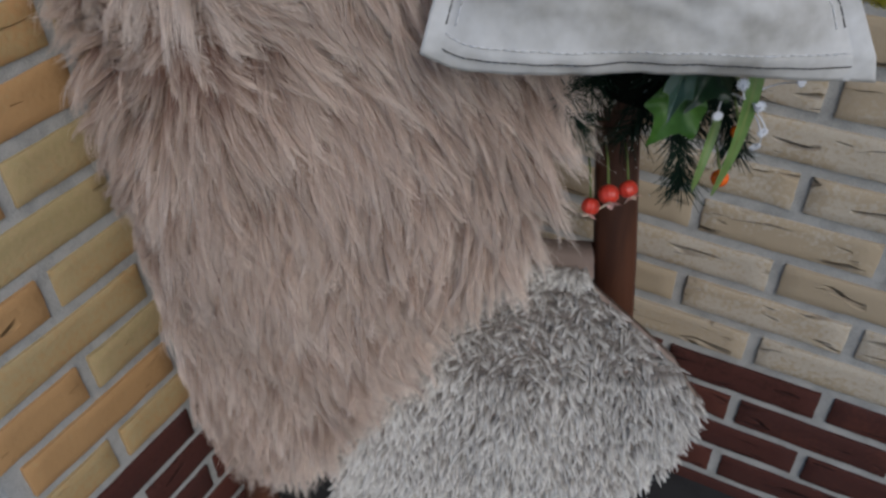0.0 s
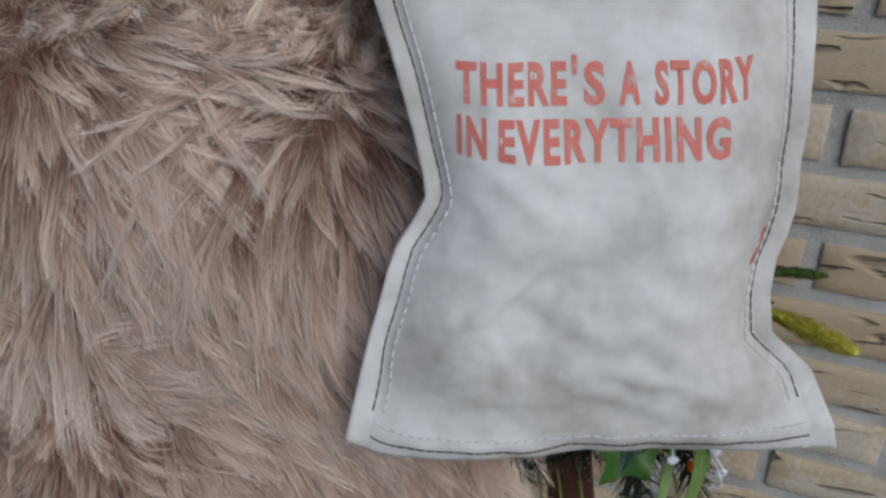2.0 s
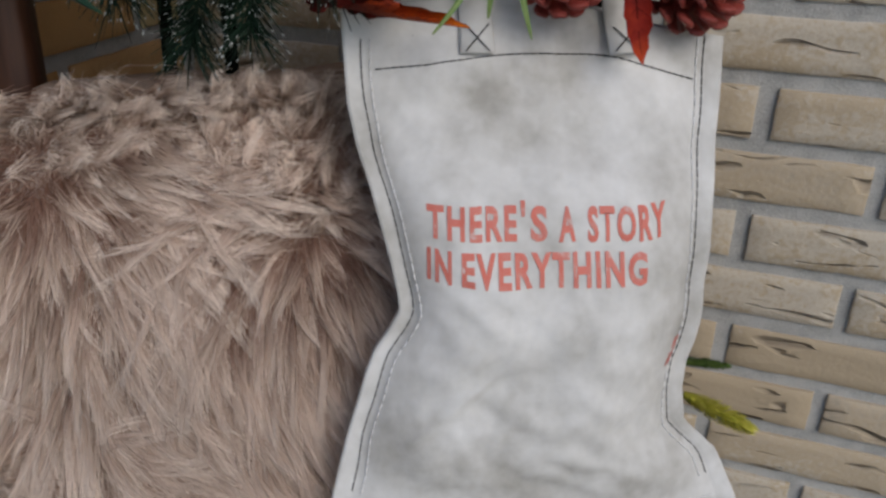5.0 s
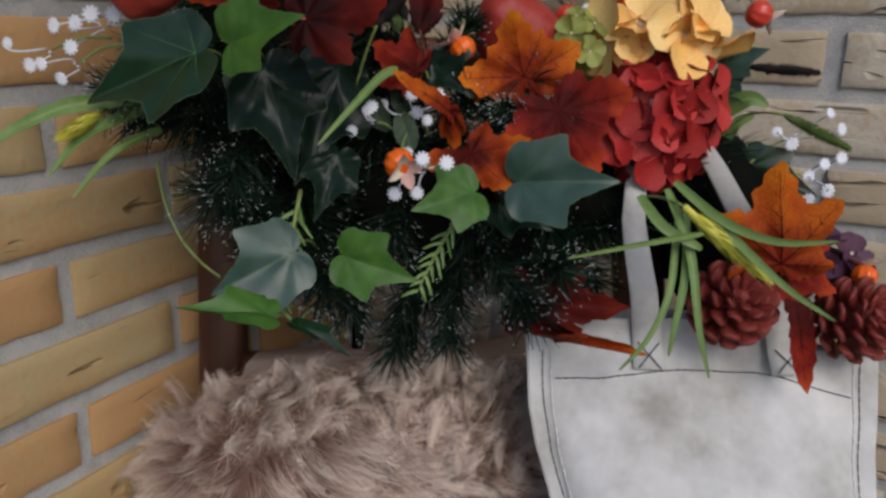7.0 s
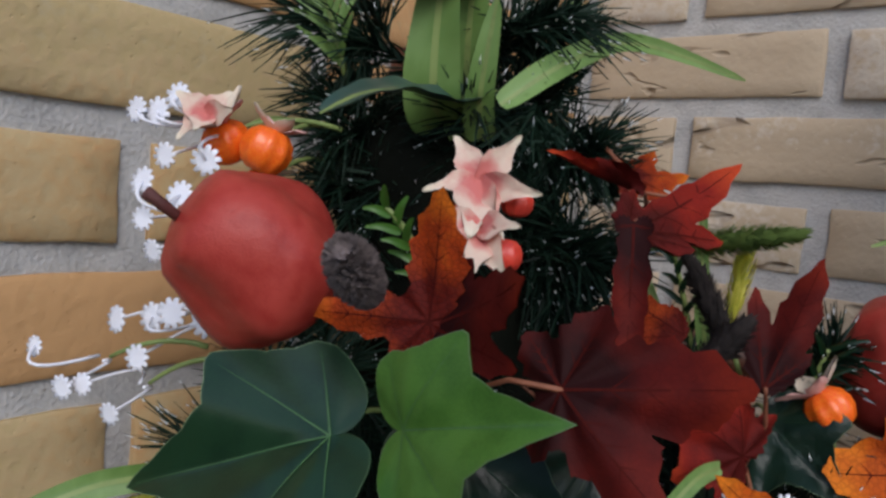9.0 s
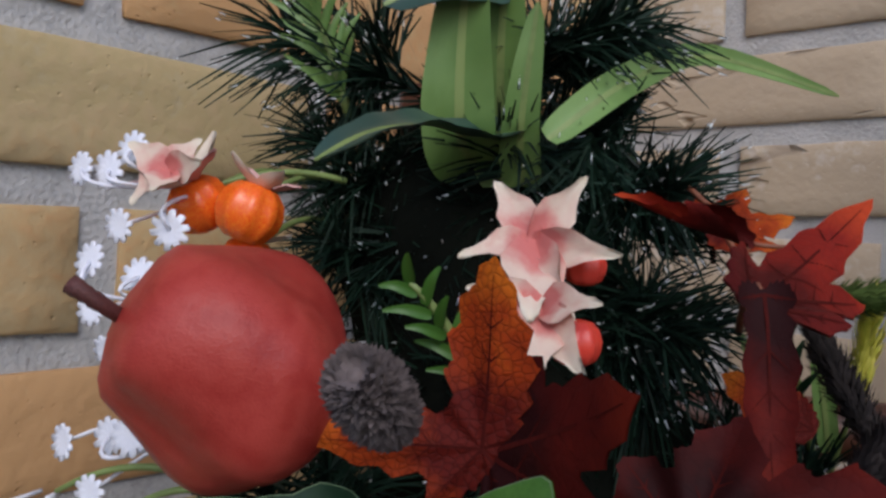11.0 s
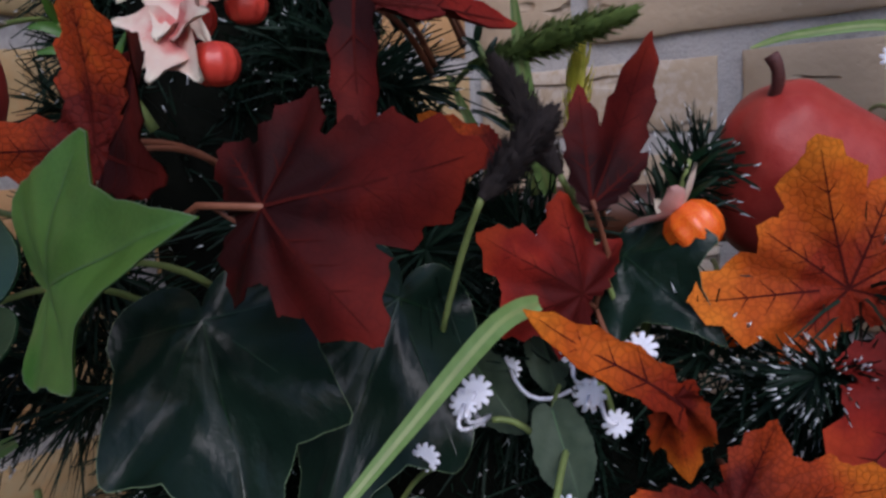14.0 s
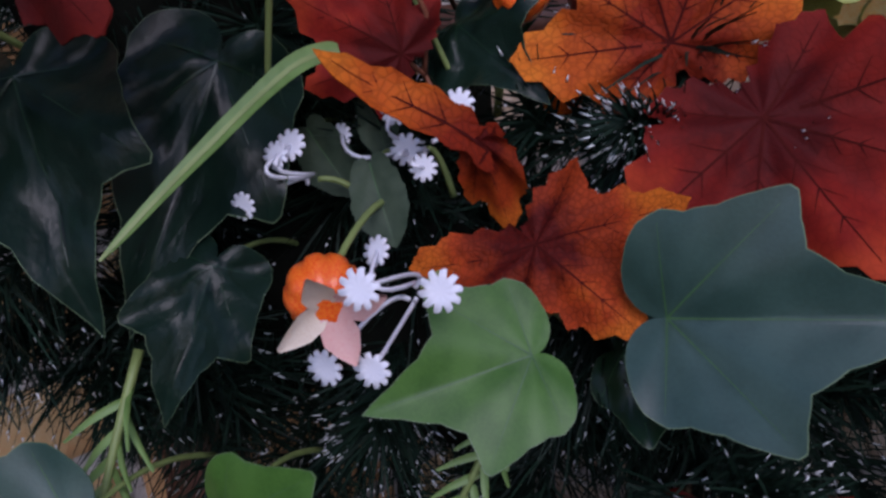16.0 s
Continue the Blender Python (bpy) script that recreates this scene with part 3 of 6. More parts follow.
def rug_depth(u, z):
    return np.interp(z, RZ, RD) + 0.16 * np.maximum(u - 0.5, 0) + 0.008 * np.sin(u * 40 + 1) * np.sin(z * 30)


def rug_backing():
    verts, faces = [], []
    nu, nz = 20, 18
    for side in (0, 1):
        for k in range(nz + 1):
            z = 0.44 + 0.235 * k / nz
            lo, hi = np.interp(z, RZ, RL), np.interp(z, RZ, RR)
            for i in range(nu + 1):
                u = lo + (hi - lo) * i / nu
                verts.append(place(u, rug_depth(u, z) + 0.008 + 0.012 * side, z))
    w = nu + 1
    s = w * (nz + 1)
    for k in range(nz):
        for i in range(nu):
            a = k * w + i
            faces.append((a, a + 1, a + w + 1, a + w))
            faces.append((s + a, s + a + w, s + a + w + 1, s + a + 1))
        for i in (0, nu):
            a = k * w + i
            q = (a, a + w, s + a + w, s + a)
            faces.append(q if i == 0 else q[::-1])
    for i in range(nu):
        faces.append((i + 1, i, s + i, s + i + 1))
    b0 = len(verts)
    for dd, dz in ((0.0, 0.0), (0.025, 0.01), (0.06, 0.0), (0.085, -0.03), (0.085, -0.12)):
        for i in range(nu + 1):
            u = 0.43 + (0.565 - 0.43) * i / nu
            verts.append(place(u, rug_depth(u, 0.675) + 0.01 + dd, 0.675 + dz))
    for j in range(4):
        for i in range(nu):
            a = b0 + j * w + i
            faces.append((a, a + 1, a + w + 1, a + w))
    return mesh("backing", verts, faces, HIDE)


def rug_hair(n_locks, per_lock):
    rng = np.random.default_rng(8)
    z = rng.uniform(0.44, 0.69, n_locks)
    lo, hi = np.interp(z, RZ, RL), np.interp(z, RZ, RR)
    u = lo + (hi - lo) * rng.uniform(0, 1, n_locks)
    du, dz, out = rng.normal(0, 0.5, n_locks) + 2.2 * (u - 0.5), rng.normal(-0.5, 0.4, n_locks), rng.uniform(0.6, 1.2, n_locks) * np.where(z > 0.605, 0.35, 1.0)
    ln = np.sqrt(du ** 2 + dz ** 2 + out ** 2)
    length = rng.uniform(0.012, 0.021, n_locks)
    k = 4
    s = np.linspace(0, 1, k)[None, :]
    m = n_locks * per_lock
    idx = np.repeat(np.arange(n_locks), per_lock)
    ru, rz = rng.normal(0, 0.0022, (m, 1)), rng.normal(0, 0.0022, (m, 1))
    close = 1 - 0.75 * s
    L = (length / ln)[idx][:, None] * rng.uniform(0.8, 1.15, (m, 1))
    U = u[idx][:, None] + du[idx][:, None] * L * s + ru * close
    Z = z[idx][:, None] + dz[idx][:, None] * L * s + rz * close - 0.004 * s * s
    D = rug_depth(u[idx], z[idx])[:, None] + 0.006 - out[idx][:, None] * L * s
    p = np.stack([U, D, Z], axis=2) @ TURN23.T
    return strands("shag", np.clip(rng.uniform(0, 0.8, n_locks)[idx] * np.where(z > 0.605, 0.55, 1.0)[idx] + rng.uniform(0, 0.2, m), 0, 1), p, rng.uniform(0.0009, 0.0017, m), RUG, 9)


rug = thing("pile_rug", place(0.5, 0.76, 0.70), "shaggy silver-grey pile rug hung over a low rung", "rug")
part("backing", rug_backing(), None, rug, "plain grey-brown rug back")
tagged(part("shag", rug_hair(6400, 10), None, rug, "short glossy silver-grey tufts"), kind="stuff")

# ---- the leather bag ----
BZ = [0.966, 0.984, 1.015, 1.036, 1.060, 1.080, 1.095, 1.110, 1.123, 1.135, 1.158, 1.200, 1.224, 1.250, 1.306]
BL = [0.408, 0.4130, 0.4215, 0.4275, 0.4355, 0.4415, 0.4475, 0.4580, 0.4652, 0.4640, 0.4590, 0.4468, 0.4380, 0.4320, 0.4285]
BR = [0.713, 0.7080, 0.6940, 0.6700, 0.6672, 0.6690, 0.6740, 0.6770, 0.6775, 0.6780, 0.6815, 0.6850, 0.6870, 0.6905, 0.6940]
B_EDGE = [0.606, 0.607, 0.622, 0.630, 0.637, 0.642, 0.645, 0.648, 0.651, 0.656, 0.664, 0.685, 0.700, 0.713, 0.738]
B_FULL = [0.002, 0.012, 0.026, 0.033, 0.037, 0.038, 0.038, 0.037, 0.037, 0.036, 0.035, 0.030, 0.023, 0.016, 0.006]


def bag_front(s, z):
    """The front of the bag, s across from 0 to 1: its place in the ladder's own axes."""
    lo, hi = np.interp(z, BZ, BL), np.interp(z, BZ, BR)
    full = np.interp(z, BZ, B_FULL)
    e = max(0.0, min(1.0, (min(s, 1 - s) - 0.05) / 0.25))
    puff = math.sin(e * math.pi / 2) ** 0.8
    wave = (0.0050 * noise.noise(Vector((s * 4.0, z * 20, 1.0))) + 0.0026 * noise.noise(Vector((s * 11.0 + z * 30, z * 50, 4.0))) + 0.0011 * (1 - abs(noise.noise(Vector((s * 9.0 - z * 38, z * 34 + s * 7, 9.0))))) ** 4) * puff
    # one long slanting crease
    along = min(1.0, max(0.0, ((s - 0.164) * 0.23 * 0.0437 + (z - 1.0445) * 0.051) / (0.0437 ** 2 + 0.051 ** 2)))
    off = math.hypot((s - 0.164 - 0.19 * along) * 0.23, z - 1.0445 - 0.051 * along)
    wave -= 0.0016 * math.exp(-(off / 0.0032) ** 2)
    return lo + (hi - lo) * s, np.interp(z, BZ, B_EDGE) - full * puff + wave + 0.010 * (s - 0.5), z


def bag_bottom(s):
    return 0.970 + 0.012 * max(0.0, 1 - s / 0.12) ** 1.5 - 0.004 * s + 0.003 * math.sin(s * math.pi)


def bag_z(s, k):
    lo = bag_bottom(s)
    hi = 1.306 + 0.010 * math.sin(math.pi * min(1.0, s * 1.25)) - 0.017 * max(0.0, (s - 0.4) / 0.6) ** 1.5
    return lo + (hi - lo) * k


def bag_body():
    verts, faces = [], []
    ns, nk = 96, 110
    for side in (0, 1):
        for k in range(nk + 1):
            for i in range(ns + 1):
                s = i / ns
                z = bag_z(s, k / nk)
                u, d, z = bag_front(s, z)
                if side:
                    e = max(0.0, min(1.0, (min(s, 1 - s, k / nk * 1.5) - 0.03) / 0.25))
                    d = np.interp(z, BZ, B_EDGE) + 0.0035 + 0.012 * e
                verts.append(place(u, d, z))
    w = ns + 1
    t = w * (nk + 1)
    for k in range(nk):
        for i in range(ns):
            a = k * w + i
            faces.append((a, a + 1, a + w + 1, a + w))
            faces.append((t + a, t + a + w, t + a + w + 1, t + a + 1))
        for i in (0, ns):
            a = k * w + i
            q = (a, a + w, t + a + w, t + a)
            faces.append(q if i == 0 else q[::-1])
    for i in range(ns):
        faces.append((i + 1, i, t + i, t + i + 1))
    return mesh("bag_body", verts, faces, LEATHER)


def on_bag(s, z, proud=0.0008):
    u, d, z = bag_front(s, z)
    return place(u, d - proud, z)


def stitch_mesh(name, pairs, mat, dash=0.88, r=0.0005):
    """Short stitches along the run of (s, z) pairs on the bag's front."""
    verts, faces = [], []
    for (s0, z0), (s1, z1) in zip(pairs, pairs[1:]):
        a = on_bag(s0, z0, 0.0006)
        b = on_bag(s0 + (s1 - s0) * dash, z0 + (z1 - z0) * dash, 0.0006)
        sub = tube_mesh(name, bend(a, b, VIEW * 0.0004, 2), r, None, 5)
        o = len(verts)
        verts += [v.co.copy() for v in sub.vertices]
        faces += [tuple(o + q for q in f.vertices) for f in sub.polygons]
        bpy.data.meshes.remove(sub)
    return mesh(name, verts, faces, mat)


def lettering(words, z0, height, fall, parent):
    """A line of printed capitals on the bag's front, standing on z0 and falling to the right: text, u0, u1, rise of each word."""
    line = bmesh.new()
    first, last = words[0][1], words[-1][2]
    for text, u0, u1, rise in words:
        cu = bpy.data.curves.new("lettering", "FONT")
        cu.body, cu.offset, cu.size, cu.resolution_u = text, 0.036, 1.0, 3
        cu.space_character = 1.2
        ob = bpy.data.objects.new("lettering_curve", cu)
        scene.collection.objects.link(ob)
        bpy.context.view_layer.update()
        me = bpy.data.meshes.new_from_object(ob.evaluated_get(bpy.context.evaluated_depsgraph_get()))
        bpy.data.objects.remove(ob)
        bpy.data.curves.remove(cu)
        bm = bmesh.new()
        bm.from_mesh(me)
        bmesh.ops.triangulate(bm, faces=bm.faces)
        bmesh.ops.subdivide_edges(bm, edges=[e for e in bm.edges if e.calc_length() > 0.15], cuts=2)
        xs = [v.co.x for v in bm.verts]
        lo, hi = min(xs), max(xs)
        for v in bm.verts:
            u = u0 + (u1 - u0) * (v.co.x - lo) / (hi - lo)
            z = z0 + height * (v.co.y + rise) - fall * (u - first) / (last - first)
            left, right = np.interp(z, BZ, BL), np.interp(z, BZ, BR)
            v.co = on_bag((u - left) / (right - left), z, 0.0007)
        bm.to_mesh(me)
        bm.free()
        line.from_mesh(me)
        bpy.data.meshes.remove(me)
    return part("lettering", line, INK, parent, "worn red printed capitals")


bag = thing("leather_bag", place(0.565, 0.72, 1.30), "pale grey leather tote bag printed with red words", "bag")
part("bag_body", bag_body(), None, bag)
lettering((("THERE", 0.4838, 0.5421, 0), ("'", 0.5448, 0.5477, 0.07), ("S", 0.5511, 0.5619, 0), ("A", 0.5692, 0.5806, 0), ("STORY", 0.5881, 0.6430, 0)), 1.1790, 0.0268, 0.0018, bag)
lettering((("IN", 0.4838, 0.4995, 0), ("EVERYTHING", 0.5059, 0.6275, 0)), 1.1528, 0.0268, 0.0016, bag)
for s, mat in ((0.045, THREAD), (0.068, PALE_THREAD), (0.948, THREAD), (0.927, PALE_THREAD)):
    part("stitching", stitch_mesh("stitching", [(s + 0.002 * math.sin(k * 0.7), 1.0 + 0.29 * k / 46) for k in range(47)], mat), None, bag)
for dz, mat in ((0.010, THREAD), (0.019, PALE_THREAD)):
    part("stitching", stitch_mesh("stitching", [(0.05 + 0.9 * k / 46, bag_bottom(0.05 + 0.9 * k / 46) + dz) for k in range(47)], mat), None, bag)
part("stitching", stitch_mesh("stitching", [(0.08 + 0.84 * k / 40, 1.2715 + 0.010 * math.sin(math.pi * k / 40) - 0.034 * max(0, k / 40 - 0.75)) for k in range(41)], THREAD), None, bag)
tag = bmesh.new()
for j in range(2):
    q = [tag.verts.new(on_bag(0.904 + 0.011 * j + x, 1.084 + z, 0.0008)) for x, z in ((0, 0), (0.007, 0), (0.007, 0.021), (0, 0.021))]
    tag.faces.new(q)
part("printed_mark", tag, INK, bag, "small faded red mark")


def strap(points, width):
    """A flat leather strap along points, folded edges included."""
    verts, faces = [], []
    across = FACING.to_3x3() @ Vector((1, 0, 0))
    pts = [place(*p) for p in points]
    for i, p in enumerate(pts):
        along = (pts[min(i + 1, len(pts) - 1)] - pts[max(i - 1, 0)]).normalized()
        a = (across - along * across.dot(along)).normalized()
        n = along.cross(a)
        for x, y in ((-1, 0), (-0.9, 1), (0.9, 1), (1, 0), (0.9, -1), (-0.9, -1)):
            verts.append(p + a * (x * (width + (0.015 - width) * i / (len(pts) - 1)) / 2) + n * (y * 0.0016))
    for i in range(len(pts) - 1):
        for k in range(6):
            faces.append((i * 6 + k, i * 6 + (k + 1) % 6, (i + 1) * 6 + (k + 1) % 6, (i + 1) * 6 + k))
    faces += [tuple(range(6))[::-1], tuple((len(pts) - 1) * 6 + k for k in range(6))]
    return mesh("handle", verts, faces, LEATHER)


for pts in (((0.5194, 0.7110, 1.283), (0.519, 0.7250, 1.300), (0.517, 0.7265, 1.315), (0.512, 0.718, 1.340), (0.506, 0.726, 1.370), (0.5035, 0.735, 1.390), (0.506, 0.750, 1.410), (0.510, 0.770, 1.44)),
            ((0.6195, 0.711, 1.283), (0.617, 0.7245, 1.298), (0.614, 0.7265, 1.312), (0.6078, 0.718, 1.339), (0.594, 0.724, 1.370), (0.5777, 0.733, 1.399), (0.5642, 0.752, 1.426), (0.553, 0.772, 1.445))):
    h = part("handle", strap(pts, 0.0235), None, bag)
    part("cross_stitch", tube_mesh("cross_stitch", bend(place(pts[0][0] - 0.008, pts[0][1] - 0.003, pts[0][2] + 0.002), place(pts[0][0] + 0.008, pts[1][1] - 0.003, pts[1][2]), (0, 0, 0)), 0.0005, THREAD, 5), None, h)
    part("cross_stitch", tube_mesh("cross_stitch", bend(place(pts[0][0] + 0.008, pts[0][1] - 0.003, pts[0][2] + 0.002), place(pts[0][0] - 0.008, pts[1][1] - 0.003, pts[1][2]), (0, 0, 0)), 0.0005, THREAD, 5), None, h)

# ---- the pine garland ----
SPINE = [(0.200, 0.800, 1.640), (0.205, 0.785, 1.58), (0.235, 0.775, 1.50), (0.275, 0.775, 1.43), (0.335, 0.785, 1.39), (0.41, 0.80, 1.39), (0.49, 0.815, 1.42), (0.555, 0.82, 1.42), (0.605, 0.815, 1.34), (0.615, 0.80, 1.20), (0.605, 0.78, 1.05), (0.595, 0.75, 0.94), (0.585, 0.735, 0.88)]
garland = thing("pine_garland", place(0.34, 0.79, 1.40), "dark green artificial pine garland with frosted needle tips", "garland")


def spine_at(t):
    x = t * (len(SPINE) - 1)
    i = min(int(x), len(SPINE) - 2)
    return Vector(SPINE[i]).lerp(Vector(SPINE[i + 1]), x - i)


# Core thickened and near black: it stands in for shade between the needles
def shade_core_mesh():
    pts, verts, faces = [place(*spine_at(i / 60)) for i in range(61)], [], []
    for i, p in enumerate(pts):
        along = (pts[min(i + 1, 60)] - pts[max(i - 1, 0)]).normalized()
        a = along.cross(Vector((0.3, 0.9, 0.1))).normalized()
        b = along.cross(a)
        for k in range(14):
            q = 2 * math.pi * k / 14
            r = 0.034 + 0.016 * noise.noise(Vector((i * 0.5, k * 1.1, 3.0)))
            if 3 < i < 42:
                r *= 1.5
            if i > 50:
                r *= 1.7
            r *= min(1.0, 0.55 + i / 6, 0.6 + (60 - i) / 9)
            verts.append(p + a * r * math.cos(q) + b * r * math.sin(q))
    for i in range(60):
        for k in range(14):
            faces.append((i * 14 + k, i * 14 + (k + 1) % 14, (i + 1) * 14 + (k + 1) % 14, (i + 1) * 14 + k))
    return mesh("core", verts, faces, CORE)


part("core", shade_core_mesh(), None, garland, "garland core, swollen and near black to stand in for inner shade")


def needles(sprigs, seed):
    """Needles and frosted tips of many sprigs: (foot, tip, needles, needle length, share of frosted tips)."""
    rng = random.Random(seed)
    v, f, tv, tf = [], [], [], []
    for foot, tip, count, length, frost in sprigs:
        foot, tip = Vector(foot), Vector(tip)
        along = (tip - foot).normalized()
        a = along.cross(Vector((0.31, 0.2, 0.93))).normalized()
        b = along.cross(a)
        for i in range(count):
            t = rng.random() ** 0.7
            q = rng.uniform(0, 2 * math.pi)
            out = (a * math.cos(q) + b * math.sin(q)) * rng.uniform(0.5, 1.0) + along * rng.uniform(0.25, 1.1)
            out.normalize()
            p = foot.lerp(tip, t)
            L = length * rng.uniform(0.7, 1.15)
            e = p + out * L + Vector((0, 0, -0.12 * L))
            mid = p.lerp(e, 0.5) + Vector((0, 0, 0.04 * L))
            w = out.cross(Vector((rng.uniform(-1, 1), -1, rng.uniform(-1, 1)))).normalized() * 0.00055
            o = len(v)
            v += [p - w, p + w, mid - w * 0.9, mid + w * 0.9, e - w * 0.35, e + w * 0.35]
            f += [(o, o + 1, o + 3, o + 2), (o + 2, o + 3, o + 5, o + 4)]
            if rng.random() < frost:
                r = rng.uniform(0.00024, 0.00046)
                o = len(tv)
                back = e - out * rng.uniform(0.001, 0.004)
                c = out.cross(w).normalized() * r
                s = w.normalized() * r
                tv += [back - s, back + s, back + c, back - c, e + out * r]
                tf += [(o, o + 2, o + 4), (o + 2, o + 1, o + 4), (o + 1, o + 3, o + 4), (o + 3, o, o + 4), (o, o + 3, o + 1, o + 2)]
    return v, f, tv, tf


def sprig_set():
    rng = random.Random(21)
    out = []
    for i in range(210):
        t = rng.random()
        foot = spine_at(t) + Vector((rng.uniform(-0.02, 0.02), rng.uniform(-0.02, 0.02), rng.uniform(-0.02, 0.02)))
        way = Vector((rng.uniform(-1, 1), rng.uniform(-0.5, 0.3), rng.uniform(-0.9, 0.9))).normalized()
        reach = rng.uniform(0.035, 0.065)
        if t < 0.3:
            reach *= 0.6
        if t > 0.62:
            reach *= 0.75
            way.y = abs(way.y) * 0.5 - 0.15
            way.x *= 0.7
        out.append((foot, foot + way * reach, 75, 0.034, 0.20))
    for i in range(70):
        foot = Vector((rng.uniform(0.23, 0.46), rng.uniform(0.755, 0.80), rng.uniform(1.33, 1.48)))
        way = Vector((rng.uniform(-0.7, 0.7), rng.uniform(-0.6, 0.0), rng.uniform(-1.0, 0.4))).normalized()
        out.append((foot, foot + way * rng.uniform(0.02, 0.045), 75, 0.034, 0.22))
    for lo, hi, n, length, frost in (((0.165, 0.735, 1.52), (0.285, 0.77, 1.645), 60, 0.027, 0.10), ((0.215, 0.74, 1.36), (0.30, 0.80, 1.50), 50, 0.030, 0.16), ((0.505, 0.70, 0.885), (0.645, 0.76, 0.99), 90, 0.028, 0.03)):
        for i in range(n):
            foot = Vector([rng.uniform(a, b) for a, b in zip(lo, hi)])
            way = Vector((rng.uniform(-1, 1), rng.uniform(-0.5, 0.0), rng.uniform(-1, 1))).normalized()
            out.append((foot, foot + way * rng.uniform(0.012, 0.028), 80, length, frost))
    for lo, hi, n in (((0.212, 0.71, 1.37), (0.265, 0.74, 1.46), 26), ((0.160, 0.705, 1.468), (0.205, 0.74, 1.505), 16), ((0.265, 0.74, 1.45), (0.34, 0.77, 1.51), 24), ((0.40, 0.765, 1.345), (0.49, 0.80, 1.40), 30)):
        for i in range(n):
            foot = Vector([rng.uniform(a, b) for a, b in zip(lo, hi)])
            way = Vector((rng.uniform(-1, 1), rng.uniform(-0.5, 0.0), rng.uniform(-1, 1))).normalized()
            out.append((foot, foot + way * rng.uniform(0.012, 0.025), 80, 0.029, 0.09))
    # the tufts that stand out: foot, tip, needles, length, frost
    for u, d, z, wu, wd, wz, L, fr in (
            (0.4231, 0.7420, 1.4670, -0.0151, -0.0140, 0.0026, 0.019, 0.60),
            (0.215, 0.735, 1.412, -0.004, -0.05, 0.0, 0.046, 0.80), (0.181, 0.715, 1.463, -0.02, -0.03, 0.0, 0.030, 0.6), (0.37, 0.75, 1.345, 0.0, -0.03, -0.05, 0.036, 0.7), (0.40, 0.73, 1.36, 0.03, -0.04, -0.03, 0.036, 0.6),
            (0.34, 0.75, 1.335, -0.01, -0.03, -0.05, 0.038, 0.5), (0.30, 0.73, 1.36, 0.0, -0.04, -0.03, 0.036, 0.5), (0.435, 0.765, 1.462, -0.03, -0.02, 0.0, 0.034, 0.85), (0.42, 0.765, 1.465, 0.03, -0.015, -0.005, 0.030, 0.8),
            (0.26, 0.72, 1.37, 0.03, -0.05, -0.02, 0.04, 0.6), (0.25, 0.755, 1.60, 0.03, -0.015, 0.0, 0.036, 0.4), (0.20, 0.75, 1.63, -0.05, -0.02, 0.02, 0.042, 0.35), (0.22, 0.76, 1.635, 0.045, -0.01, 0.02, 0.04, 0.35),
            (0.21, 0.76, 1.66, 0.0, -0.01, 0.06, 0.045, 0.25), (0.25, 0.745, 1.565, 0.035, -0.01, -0.01, 0.036, 0.4), (0.25, 0.755, 1.55, 0.02, -0.01, 0.0, 0.030, 0.5), (0.64, 0.71, 0.91, 0.02, -0.02, -0.05, 0.03, 0.15),
            (0.61, 0.70, 0.88, 0.01, -0.02, -0.05, 0.032, 0.1), (0.29, 0.775, 1.51, 0.02, -0.01, 0.0, 0.026, 0.7), (0.36, 0.78, 1.50, 0.02, -0.01, 0.03, 0.030, 0.3), (0.38, 0.755, 1.43, 0.02, -0.03, -0.03, 0.034, 0.5),
            (0.19, 0.69, 1.48, -0.03, -0.03, 0.0, 0.036, 0.6), (0.33, 0.735, 1.40, 0.0, -0.03, -0.02, 0.034, 0.55), (0.43, 0.74, 1.36, 0.02, -0.04, 0.0, 0.034, 0.5), (0.235, 0.70, 1.46, 0.0, -0.05, -0.03, 0.034, 0.45)):
        foot = Vector((u, d, z))
        out.append((foot, foot + Vector((wu, wd, wz)), 210, L * 0.82, fr))
    return out


groups = {}
for foot, tip, count, length, frost in sprig_set():
    key = "high" if foot.z > 1.5 else "middle" if foot.z > 1.26 else "low"
    groups.setdefault(key, []).append((place(*foot), place(*tip), count, length, frost))
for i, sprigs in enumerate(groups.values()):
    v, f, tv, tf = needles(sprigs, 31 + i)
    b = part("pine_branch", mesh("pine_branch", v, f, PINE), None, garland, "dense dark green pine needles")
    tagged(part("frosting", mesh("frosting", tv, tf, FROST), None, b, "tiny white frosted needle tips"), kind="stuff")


# ---- leaves ----
def outline_ivy():
    """Half of an ivy leaf by angle and reach: a long middle lobe and two shorter ones, mirrored."""
    keys = [(0, 1.0), (6, 0.80), (15, 0.63), (27, 0.55), (37, 0.595), (44, 0.655), (47, 0.65), (54, 0.56), (64, 0.46), (78, 0.405), (90, 0.41), (104, 0.37), (122, 0.28), (146, 0.19), (166, 0.10), (178, 0.05)]
    half = []
    for (a0, r0), (a1, r1) in zip(keys, keys[1:]):
        half += [(a0 + (a1 - a0) * j / 3, r0 + (r1 - r0) * j / 3) for j in range(3)]
    half.append(keys[-1])
    return [(radians(a), r) for a, r in half] + [(radians(-a), r) for a, r in reversed(half[1:])]


